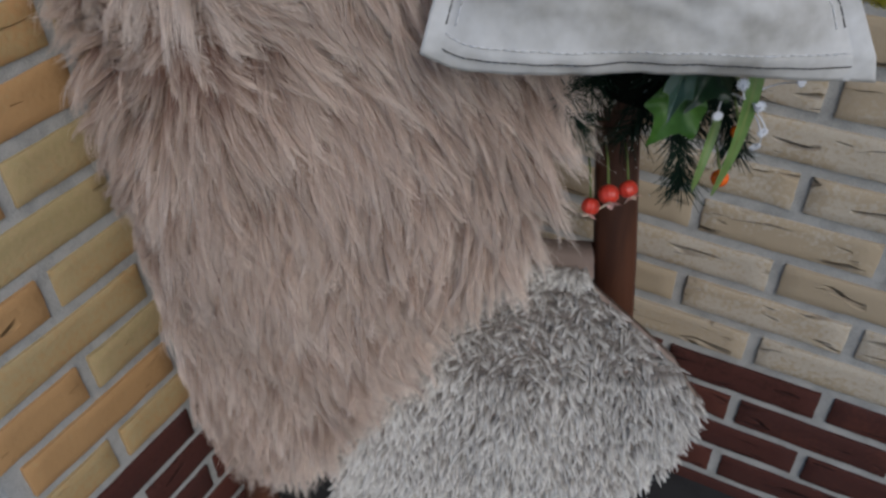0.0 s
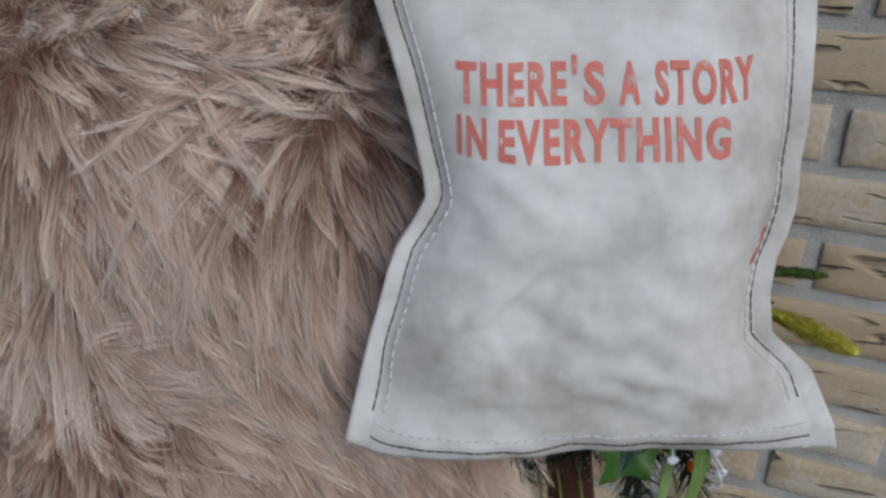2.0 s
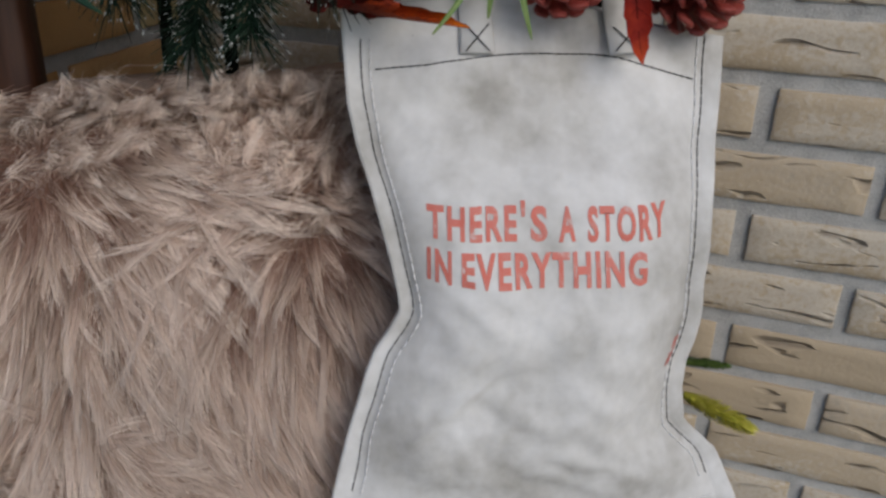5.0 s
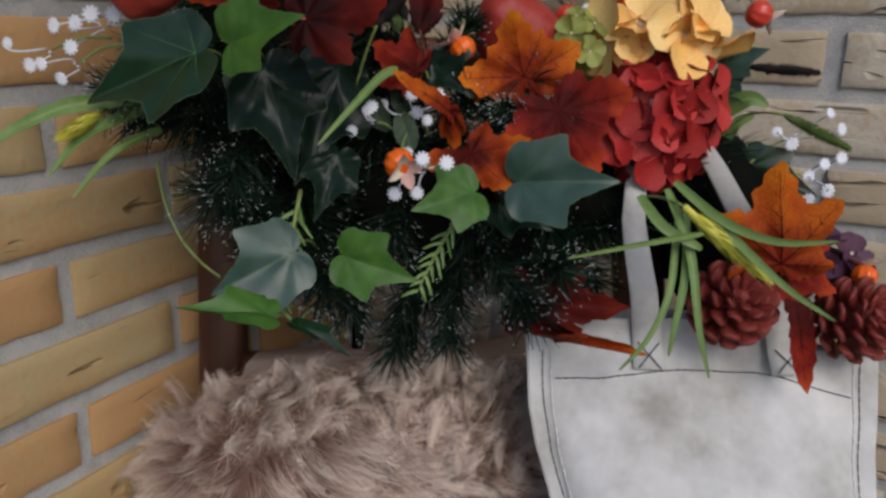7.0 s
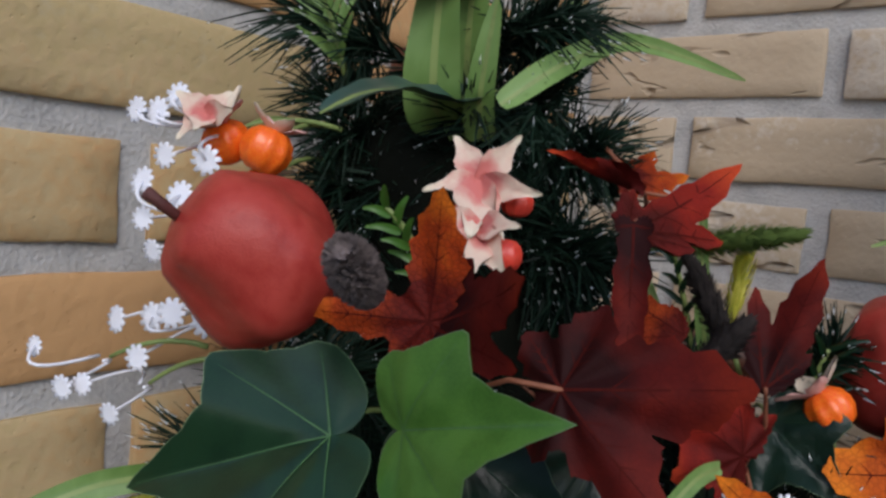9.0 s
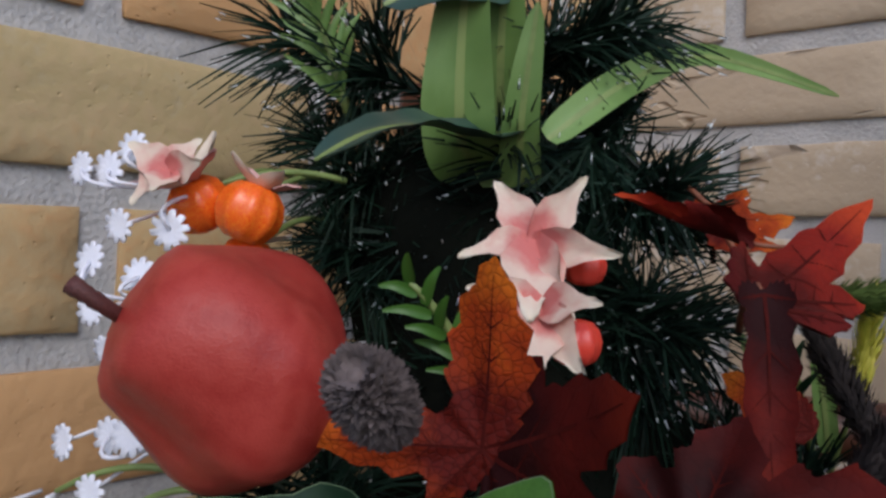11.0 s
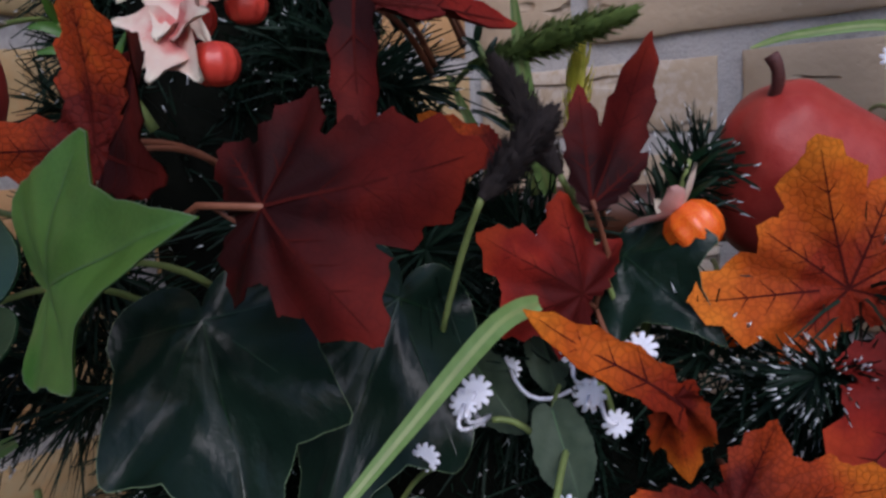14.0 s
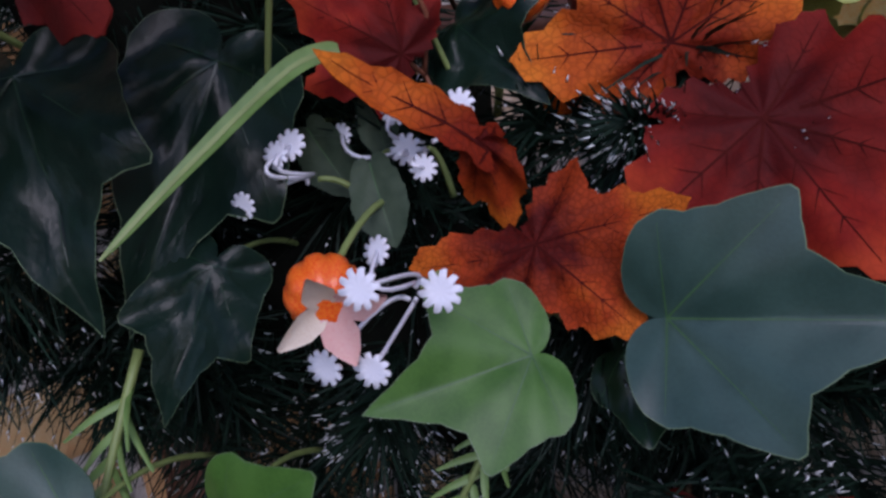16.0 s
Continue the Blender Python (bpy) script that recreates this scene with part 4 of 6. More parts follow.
def outline_lobed(lobes, seed, teeth=0.42, heart=0.14):
    """A toothed leaf with any lobes: each is (angle, reach, half width as a share of the reach)."""
    rnd = random.Random(seed)
    phases = [(rnd.random(), rnd.random(), rnd.uniform(4.2, 5.6)) for _ in lobes]
    angles = sorted({round(-180 + 360 * i / 220, 3) for i in range(220)} | {float(a) for a, _, _ in lobes})
    ring = []
    for ang in angles:
        best = heart * (0.55 + 0.45 * math.cos(radians(ang)))
        for (a, reach, wide), (p, q, n) in zip(lobes, phases):
            off = (ang - a + 180) % 360 - 180
            if abs(off) > 82:
                continue
            if abs(off) < 0.01:
                best = max(best, reach)
                continue
            for k in range(60, 0, -1):
                t = k / 60
                saw = ((t * n + (p if off > 0 else q)) % 1.0) - 0.5
                half = wide * reach * (1 - t) ** 0.75 * (0.6 + 1.5 * t) * (1 - 2 * teeth * saw)
                if t * reach * math.tan(radians(abs(off))) <= half:
                    best = max(best, t * reach / math.cos(radians(off)))
                    break
        ring.append((radians(ang), max(best, 0.03)))
    return ring


def leaf_mesh(name, ring, mats, lobes, warp, rim=0.0, vein_w=0.007, side_veins=False):
    """A leaf a unit long with its stalk at the origin: blade, pale rim and raised veins; warp(x, y) gives the relief."""
    levels = [0.0, 0.25, 0.5, 0.75, 1 - rim if rim else 0.9, 1.0]
    verts, faces, slots = [], [], []
    n = len(ring)

    sink = warp(1, 0)[2]

    def put(x, y, lift=0.0):
        q = warp(x, y)
        verts.append((q[0], q[1], q[2] + lift - sink * x))

    put(0, 0)
    for lv in levels[1:]:
        for a, r in ring:
            put(lv * r * math.cos(a), lv * r * math.sin(a))
    for k in range(n):
        j = (k + 1) % n
        faces.append((0, 1 + k, 1 + j))
        slots.append(0)
        for l in range(len(levels) - 2):
            a, b = 1 + l * n, 1 + (l + 1) * n
            faces.append((a + k, b + k, b + j, a + j))
            slots.append(1 if rim and l == len(levels) - 3 else 0)
    runs = [(0.0, 0.0, radians(ang), reach, vein_w) for ang, reach in lobes]
    if side_veins:
        for ang, reach in lobes:
            q = radians(ang)
            for t in (0.3, 0.5, 0.7):
                for turn in (0.75, -0.75):
                    runs.append((math.cos(q) * t * reach, math.sin(q) * t * reach, q + turn, reach * 0.24 * (1.15 - t), vein_w * 0.5))
    for x0, y0, q, reach, wide in runs:
        dx, dy = math.cos(q), math.sin(q)
        o = len(verts)
        for s in range(7):
            t = s / 6 * reach
            w = wide * (1 - 0.8 * s / 6)
            put(x0 + dx * t - dy * w, y0 + dy * t + dx * w, 0.004)
            put(x0 + dx * t + dy * w, y0 + dy * t - dx * w, 0.004)
        for s in range(6):
            faces.append((o + 2 * s, o + 2 * s + 1, o + 2 * s + 3, o + 2 * s + 2))
            slots.append(len(mats) - 1)
    # the underside gives it thickness
    top = 1 + (len(levels) - 1) * n
    o = len(verts)
    for x, y, z in verts[:top]:
        verts.append((x, y, z - 0.008))
    for fc in [q for q, s in zip(list(faces), list(slots)) if max(q) < top]:
        faces.append(tuple(o + i for i in fc)[::-1])
        slots.append(0)
    return mesh(name, verts, faces, list(mats), slots=slots)


def warp_ivy(droop, fold, seed):
    def warp(x, y):
        r = math.hypot(x, y)
        return x, y, fold * abs(y) - droop * x * abs(x) - 0.16 * y * y + 0.025 * math.sin(7 * x + seed) * math.sin(6 * y + seed) - 0.030 * r * math.cos(7.8 * math.atan2(y, x)) * (0.3 + r) + 0.05 * math.sin(3.1 * x + 2 * seed) * math.sin(4.3 * y - seed)
    return warp


def warp_wavy(droop, fold, seed):
    flat = warp_ivy(droop, fold, seed)

    def warp(x, y):
        x, y, z = flat(x, y)
        return x, y, z + 0.065 * math.sin(9 * abs(y) + 5 * x + seed) * (0.3 + abs(y)) + 0.035 * math.sin(11 * x - 6 * y) + 0.02 * math.sin(17 * x + 13 * y + seed)
    return warp


def warp_maple(droop, cup, seed):
    def warp(x, y):
        r = math.hypot(x, y)
        a = math.atan2(y, x)
        return x, y, cup * r * r - droop * x * abs(x) + 0.07 * r * math.cos(7.6 * a + 0.3 * seed) + 0.06 * math.sin(3.3 * x + seed) * math.sin(4.1 * y + 2 * seed) + 0.03 * math.sin(5 * x + seed)
    return warp


def warp_curled(radius, droop, seed):
    def warp(x, y):
        r = radius * (1 + 0.25 * math.sin(4 * x + seed))
        return x, r * math.sin(y / r), r * (1 - math.cos(y / r)) - droop * x * x + 0.04 * math.sin(6 * x + seed)
    return warp


IVY_LOBES = ((0, 0.92), (45, 0.58), (-45, 0.58), (92, 0.36), (-92, 0.36))
FIVE = ((0, 1.0, 0.30), (48, 0.86, 0.27), (-48, 0.86, 0.27), (98, 0.58, 0.30), (-98, 0.58, 0.30))
MAPLE_FORMS = {
    "broad": (FIVE, lambda: warp_maple(0.10, 0.14, 1.0)),
    "cupped": (FIVE, lambda: warp_maple(0.22, 0.25, 2.0)),
    "cross": (((0, 1.0, 0.225), (92, 0.92, 0.18), (-62, 0.32, 0.3), (140, 0.38, 0.3), (-135, 0.38, 0.3)), lambda: warp_maple(0.05, 0.10, 3.0)),
    "spread": (((0, 1.0, 0.27), (-50, 0.80, 0.27), (62, 0.52, 0.34), (-112, 0.42, 0.34), (125, 0.40, 0.36)), lambda: warp_maple(0.06, 0.10, 1.4)),
    "fan": (((0, 1.0, 0.33), (75, 1.0, 0.29), (-75, 0.98, 0.29), (38, 0.72, 0.3), (-38, 0.74, 0.3), (118, 0.62, 0.32), (-120, 0.6, 0.32)), lambda: warp_maple(0.08, 0.12, 2.2)),
    "askew": (((0, 1.0, 0.30), (53, 1.12, 0.25), (-128, 0.95, 0.25), (105, 0.70, 0.3), (-62, 0.55, 0.34)), lambda: warp_maple(0.10, 0.16, 0.7)),
    "flame": (((0, 1.0, 0.125), (30, 0.42, 0.2), (-22, 0.68, 0.15), (-60, 0.30, 0.3)), lambda: warp_maple(0.12, 0.2, 1.7)),
    "fork": (((0, 1.0, 0.15), (27, 0.74, 0.15), (-26, 0.42, 0.2)), lambda: warp_maple(0.05, 0.2, 2.6)),
    "flap": (((0, 1.0, 0.42), (40, 0.75, 0.3), (-35, 0.8, 0.3)), lambda: warp_maple(0.15, 0.3, 1.2)),
    "strip": (((0, 1.0, 0.135), (75, 0.15, 0.6), (-75, 0.15, 0.6)), lambda: warp_curled(0.16, 0.10, 0.5)),
    "rolled": (((0, 1.0, 0.20), (40, 0.6, 0.22), (-40, 0.6, 0.22)), lambda: warp_curled(0.13, 0.20, 2.0)),
}
LEAVES = {}


def leaf_of(kind, mat, form):
    key = (kind, mat.name, form)
    if key not in LEAVES:
        if kind == "ivy":
            warp = (warp_ivy(0.12, 0.24, 1.0), warp_wavy(0.25, 0.16, 2.3), warp_ivy(0.05, 0.35, 4.0))[form]
            LEAVES[key] = leaf_mesh("blade", outline_ivy(), (mat, IVY_EDGE, VEIN if mat is not IVY_SHADED else IVY_DARK), IVY_LOBES, warp, rim=0.009 if mat is not IVY_SHADED else 0.006, vein_w=0.0045)
        elif kind == "oval":
            LEAVES[key] = leaf_mesh("blade", outline_lobed(((0, 1.0, 0.40), (70, 0.26, 0.6), (-70, 0.26, 0.6)), 4, 0.05), (mat, VEIN), ((0, 0.9),), warp_ivy(0.10, 0.20, 3.0), vein_w=0.008)
        else:
            lobes, warp = MAPLE_FORMS[form]
            LEAVES[key] = leaf_mesh("blade", outline_lobed(lobes, len(LEAVES) + 3), (mat, MAPLE_VEIN), [(a, 0.9 * r) for a, r, _ in lobes], warp(), vein_w=0.009, side_veins=True)
    return LEAVES[key]


def leaf_thing(kind, base, tip, mat, form, label, tilt=(0, 0, 0), roll=0.0, wide=1.0, root=None):
    """An ivy or maple leaf from its stalk's joint to the tip of its middle lobe, in the ladder's axes."""
    a, b = place(*base), place(*tip)
    face = VIEW + FACING.to_3x3() @ Vector(tilt)
    m = frame_of(a, b, face, roll) @ Matrix.Diagonal((1, wide, 1, 1))
    ob = thing("leaf" if kind == "oval" else kind + "_leaf", a, label, "leaf", kind + " leaves in the garland")
    part("blade", leaf_of(kind, mat, form), None, ob, m=m)
    r = Vector(root) if root else Vector((base[0] + 0.03 * (0.33 - base[0]), base[1] + 0.06, base[2] - 0.012))
    stalk = bend(a - VIEW.normalized() * 0.0022, place(*r), (0, 0, 0.006))
    part("stalk", tube_mesh("stalk", stalk, (0.0007, 0.0011), TWIG if kind == "maple" else STEM, 6), None, ob)
    return ob


for base, tip, mat, form, wide, tilt, roll, label in (
        ((0.224, 0.626, 1.507), (0.152, 0.634, 1.475), IVY_DARK, 0, 0.86, (0, 0, 0.35), 0, "glossy dark green ivy leaf with a pale rim"),
        ((0.247, 0.622, 1.5135), (0.2957, 0.602, 1.5285), IVY_BRIGHT, 0, 0.94, (0, 0, 0.25), 0, "bright green ivy leaf with a pale edge"),
        ((0.252, 0.672, 1.495), (0.2725, 0.660, 1.426), IVY_SHADED, 1, 0.9, (0.3, 0, 0.1), 0, "green ivy leaf hanging down, coloured nearly black for shade"),
        ((0.4185, 0.683, 1.4255), (0.483, 0.676, 1.4285), IVY_BLUE, 0, 1.0, (0, 0, 0.15), 0, "grey-green ivy leaf above the bag"),
        ((0.387, 0.672, 1.4195), (0.348, 0.654, 1.410), IVY_BRIGHT, 0, 1.12, (0, 0, 0.3), 0, "bright green ivy leaf low in the garland"),
        ((0.276, 0.632, 1.386), (0.230, 0.612, 1.363), IVY_BLUE, 0, 1.10, (0, 0, 0.1), 0, "grey-green ivy leaf above the fur throw"),
        ((0.306, 0.652, 1.379), (0.354, 0.648, 1.365), IVY_BRIGHT, 0, 0.98, (0, 0, 0.1), 0, "small bright green ivy leaf"),
        ((0.265, 0.605, 1.352), (0.216, 0.588, 1.363), IVY_BRIGHT, 2, 0.72, (0.1, 0.2, 0.5), 38, "folded bright green ivy leaf above the fur"),
        ((0.280, 0.622, 1.340), (0.316, 0.612, 1.326), IVY_DARK, 2, 0.55, (0, 0, 0.8), -40, "small curled green ivy leaf"),
        ((0.406, 0.712, 1.404), (0.443, 0.700, 1.388), IVY_DARK, 1, 0.95, (0, 0, 0.2), 0, "dark green ivy leaf behind a paler one"),
        ((0.296, 0.682, 1.440), (0.283, 0.664, 1.398), IVY_SHADED, 1, 0.85, (0.2, 0, 0), 0, "green ivy leaf with a wavy rim, coloured blackish for shade"),
        ((0.292, 0.705, 1.495), (0.268, 0.675, 1.420), IVY_SHADED, 1, 0.75, (0.5, 0, 0), 0, "large green ivy leaf with a wavy rim, coloured blackish for shade"),
        ((0.610, 0.683, 0.912), (0.583, 0.672, 0.872), IVY_BRIGHT, 1, 1.0, (0, 0, 0.4), 0, "small bright green ivy leaf under the bag"),
        ((0.600, 0.66, 0.945), (0.590, 0.640, 0.912), IVY_BLUE, 2, 0.6, (0, 0, 0.6), 0, "small pale green ivy leaf under the bag"),
        ((0.630, 0.69, 0.935), (0.607, 0.668, 0.905), IVY_DARK, 1, 1.0, (0, 0, 0.3), 0, "dark green ivy leaf under the bag"),
        ((0.252, 0.757, 1.597), (0.2889, 0.760, 1.6101), IVY_DARK, 2, 0.42, (0, 0.2, 0.6), 20, "dark green ivy leaf high in the garland"),
        ((0.355, 0.75, 1.50), (0.385, 0.735, 1.475), IVY_SHADED, 1, 1.1, (0, 0, 0.1), 0, "ivy leaf deep in the garland, coloured dark for shade"),
        ((0.575, 0.80, 1.50), (0.605, 0.79, 1.512), IVY_BLUE, 0, 1.0, (0, 0, 0.2), 0, "grey-green leaf beside the red hydrangea"),
        ((0.57, 0.80, 1.49), (0.592, 0.785, 1.470), IVY_DARK, 0, 1.0, (0, 0, 0.2), 0, "dark green leaf beside the red hydrangea"),
        ((0.60, 0.80, 1.42), (0.655, 0.79, 1.40), IVY_DARK, 0, 0.9, (0, 0, 0.2), 0, "dark green leaf behind the orange maple leaf")):
    leaf_thing("ivy", base, tip, mat, form, label, tilt, roll, wide)
for base, tip, wide in (((0.3364, 0.705, 1.464), (0.3446, 0.698, 1.4405), 1.0), ((0.3098, 0.722, 1.4735), (0.3267, 0.715, 1.4525), 0.95), ((0.330, 0.728, 1.482), (0.336, 0.722, 1.462), 0.9)):
    leaf_thing("oval", base, tip, DULL_LEAF, 0, "small dull green scalloped leaf beside white flowers", (0, 0, 0.1), 0, wide)

for base, tip, mat, form, wide, tilt, roll, label in (
        ((0.2465, 0.642, 1.5405), (0.2495, 0.634, 1.5803), MAPLE_ORANGE, "cross", 1.0, (0, 0, -0.1), 0, "upright orange-red fabric maple leaf beside the pear"),
        # right lobe of the leaf above, its shadow put into the dark red
        ((0.2475, 0.645, 1.5390), (0.2785, 0.612, 1.5600), MAPLE_DARK, "flame", 1.5, (0, 0, 0.3), 0, "narrow right lobe of the upright maple leaf, shadow put into its dark red"),
        ((0.2877, 0.642, 1.5265), (0.3368, 0.629, 1.5370), MAPLE_DARK, "spread", 1.0, (0, 0, 0.15), 0, "large dark red fabric maple leaf"),
        ((0.3005, 0.665, 1.5735), (0.3035, 0.652, 1.5310), MAPLE_DARK, "strip", 1.0, (0.3, 0, 0), 12, "twisted dark red fabric maple leaf"),
        ((0.2990, 0.668, 1.5705), (0.3335, 0.731, 1.5982), MAPLE_RED, "flame", 0.85, (0.5, 0, 0.9), 0, "curled red fabric maple leaf beside a twig"),
        ((0.300, 0.705, 1.583), (0.2640, 0.716, 1.5970), MAPLE_RED, "rolled", 0.42, (0, 0, 0.7), 0, "red maple leaf on a brown twig"),
        ((0.293, 0.738, 1.589), (0.316, 0.750, 1.593), MAPLE_ORANGE, "broad", 0.75, (0, 0, 0.6), 0, "small orange maple leaf"),
        ((0.3475, 0.7136, 1.520), (0.3641, 0.7265, 1.567), MAPLE_DARK, "fork", 1.0, (-0.2, 0, 0), 0, "upright dark red fabric maple leaf"),
        ((0.3425, 0.722, 1.4935), (0.3168, 0.705, 1.5135), MAPLE_RED, "broad", 0.95, (0, 0, 0.3), 0, "small orange-red maple leaf on a twig"),
        ((0.420, 0.748, 1.490), (0.4085, 0.738, 1.5365), MAPLE_GOLD, "fan", 1.0, (0.1, 0, 0.1), 0, "large orange fabric maple leaf before a pear"),
        ((0.3845, 0.702, 1.4393), (0.413, 0.686, 1.4201), MAPLE_ORANGE, "askew", 1.0, (0, 0, 0.25), 0, "orange-red fabric maple leaf above the ivy"),
        ((0.4446, 0.732, 1.4685), (0.472, 0.698, 1.4305), MAPLE_RED, "fan", 0.92, (0, 0, 0.3), 0, "broad red fabric maple leaf turning orange"),
        ((0.5974, 0.700, 1.3717), (0.5886, 0.692, 1.4427), MAPLE_GOLD, "broad", 0.88, (0, 0, 0.05), 0, "upright orange fabric maple leaf above the bag"),
        ((0.600, 0.71, 1.372), (0.64, 0.70, 1.350), MAPLE_RED, "cupped", 0.9, (0, 0, 0.4), 0, "red fabric maple leaf above the bag"),
        ((0.432, 0.694, 1.316), (0.512, 0.684, 1.305), MAPLE_ORANGE, "rolled", 0.42, (0, 0, 1.2), 20, "curled orange maple leaf on the bag's rim"),
        ((0.425, 0.715, 1.330), (0.500, 0.702, 1.334), MAPLE_DARK, "broad", 0.6, (0, 0, 0.5), 0, "dark red maple leaf behind the bag's rim"),
        ((0.609, 0.690, 1.345), (0.6215, 0.678, 1.283), MAPLE_RED, "strip", 1.15, (0.5, 0, 0), 25, "curled dark red leaf hanging over the bag"),
        ((0.3200, 0.722, 1.5340), (0.2955, 0.724, 1.5472), MAPLE_ORANGE, "fork", 1.5, (0, 0, 0.4), 0, "small orange maple leaf behind a red one")):
    leaf_thing("maple", base, tip, mat, form, label, tilt, roll, wide)

for pts, r in (([(0.2845, 0.728, 1.600), (0.292, 0.722, 1.593), (0.297, 0.712, 1.582), (0.2995, 0.690, 1.574), (0.300, 0.672, 1.5715)], 0.0013), ([(0.2960, 0.716, 1.585), (0.304, 0.712, 1.584), (0.312, 0.715, 1.5835)], 0.0010),
               ([(0.236, 0.672, 1.519), (0.262, 0.644, 1.5225), (0.272, 0.640, 1.5275), (0.2877, 0.640, 1.5268)], 0.0012), ([(0.274, 0.641, 1.5275), (0.281, 0.644, 1.522), (0.279, 0.652, 1.515), (0.264, 0.668, 1.511)], 0.0010),
               ([(0.3425, 0.722, 1.4935), (0.3465, 0.733, 1.4870), (0.351, 0.735, 1.474)], 0.0012), ([(0.348, 0.712, 1.521), (0.351, 0.725, 1.505), (0.3465, 0.733, 1.4870)], 0.0012)):
    w = [place(*p) for p in pts]
    fine = []
    for i in range(len(w) - 1):
        fine += [w[i].lerp(w[i + 1], t / 4) for t in range(4)]
    fine.append(w[-1])
    tagged(part("maple_twig", tube_mesh("maple_twig", fine, (r * 0.6, r * 0.8), TWIG, 6)), "thin bare reddish-brown twig in the garland", "twig", "bare twigs in the garland")


# ---- grass blades and long leaves ----
def blade_mesh(name, pts, width, mat, fold=0.25, facing=None, shape=0.7):
    """A long leaf along pts in the ladder's axes, folded on its midrib and drawn out to a point."""
    w = [place(*p) for p in pts]
    spl = []
    for i in range(len(w) - 1):
        p0, p1, p2, p3 = w[max(i - 1, 0)], w[i], w[i + 1], w[min(i + 2, len(w) - 1)]
        for j in range(6):
            t = j / 6
            spl.append(0.5 * ((2 * p1) + (p2 - p0) * t + (2 * p0 - 5 * p1 + 4 * p2 - p3) * t * t + (3 * p1 - p0 - 3 * p2 + p3) * t ** 3))
    spl.append(w[-1])
    face = facing if facing is not None else VIEW
    verts, faces = [], []
    n = len(spl)
    for i, p in enumerate(spl):
        along = (spl[min(i + 1, n - 1)] - spl[max(i - 1, 0)]).normalized()
        a = along.cross(face).normalized()
        up = a.cross(along)
        t = i / (n - 1)
        ww = width / 2 * (math.sin(math.pi * min(1, t ** 0.65 * 0.86 + 0.14)) ** shape) + 0.0004
        ripple = 0.06 * ww * math.sin(i * 1.3)
        for x, lift in ((-1, fold), (-0.5, fold * 0.4), (0, 0), (0.5, fold * 0.4), (1, fold)):
            verts.append(p + a * (x * ww) + up * (lift * ww + ripple * x))
    for i in range(n - 1):
        for k in range(4):
            o = i * 5 + k
            faces.append((o, o + 1, o + 6, o + 5))
    o = len(verts)
    thick = face.normalized() * -0.0004
    verts += [v + thick for v in verts[:o]]
    faces += [tuple(o + i for i in f)[::-1] for f in faces]
    return mesh(name, verts, faces, mat)


def blade_thing(name, pts, width, mat, label, category="grass blade", group="artificial grass blades", fold=0.25, facing=None, shape=0.7):
    ob = thing(name, place(*pts[0]), label, category, group)
    part("blade", blade_mesh("blade", pts, width, mat, fold, facing, shape), None, ob)
    part("midrib", blade_mesh("midrib", [(u, d - 0.0006, z) for u, d, z in pts], width * 0.10, STEM, 0.0, facing, shape), None, ob)
    return ob


edge_leaf = thing("maple_leaf", place(0.3338, 0.684, 1.496), "curled orange maple leaf seen edge on", "leaf", "maple leaves in the garland")
part("blade", leaf_of("maple", MAPLE_GOLD, "strip"), None, edge_leaf, m=frame_of(place(0.3705, 0.707, 1.4655), place(0.3330, 0.683, 1.4970), VIEW + FACING.to_3x3() @ Vector((0.2, 0, 0.5))))
part("lobe", leaf_of("maple", MAPLE_ORANGE, "flap"), None, edge_leaf, m=frame_of(place(0.3690, 0.706, 1.4700), place(0.3735, 0.719, 1.4390), VIEW) @ Matrix.Diagonal((1, 0.55, 1, 1)))

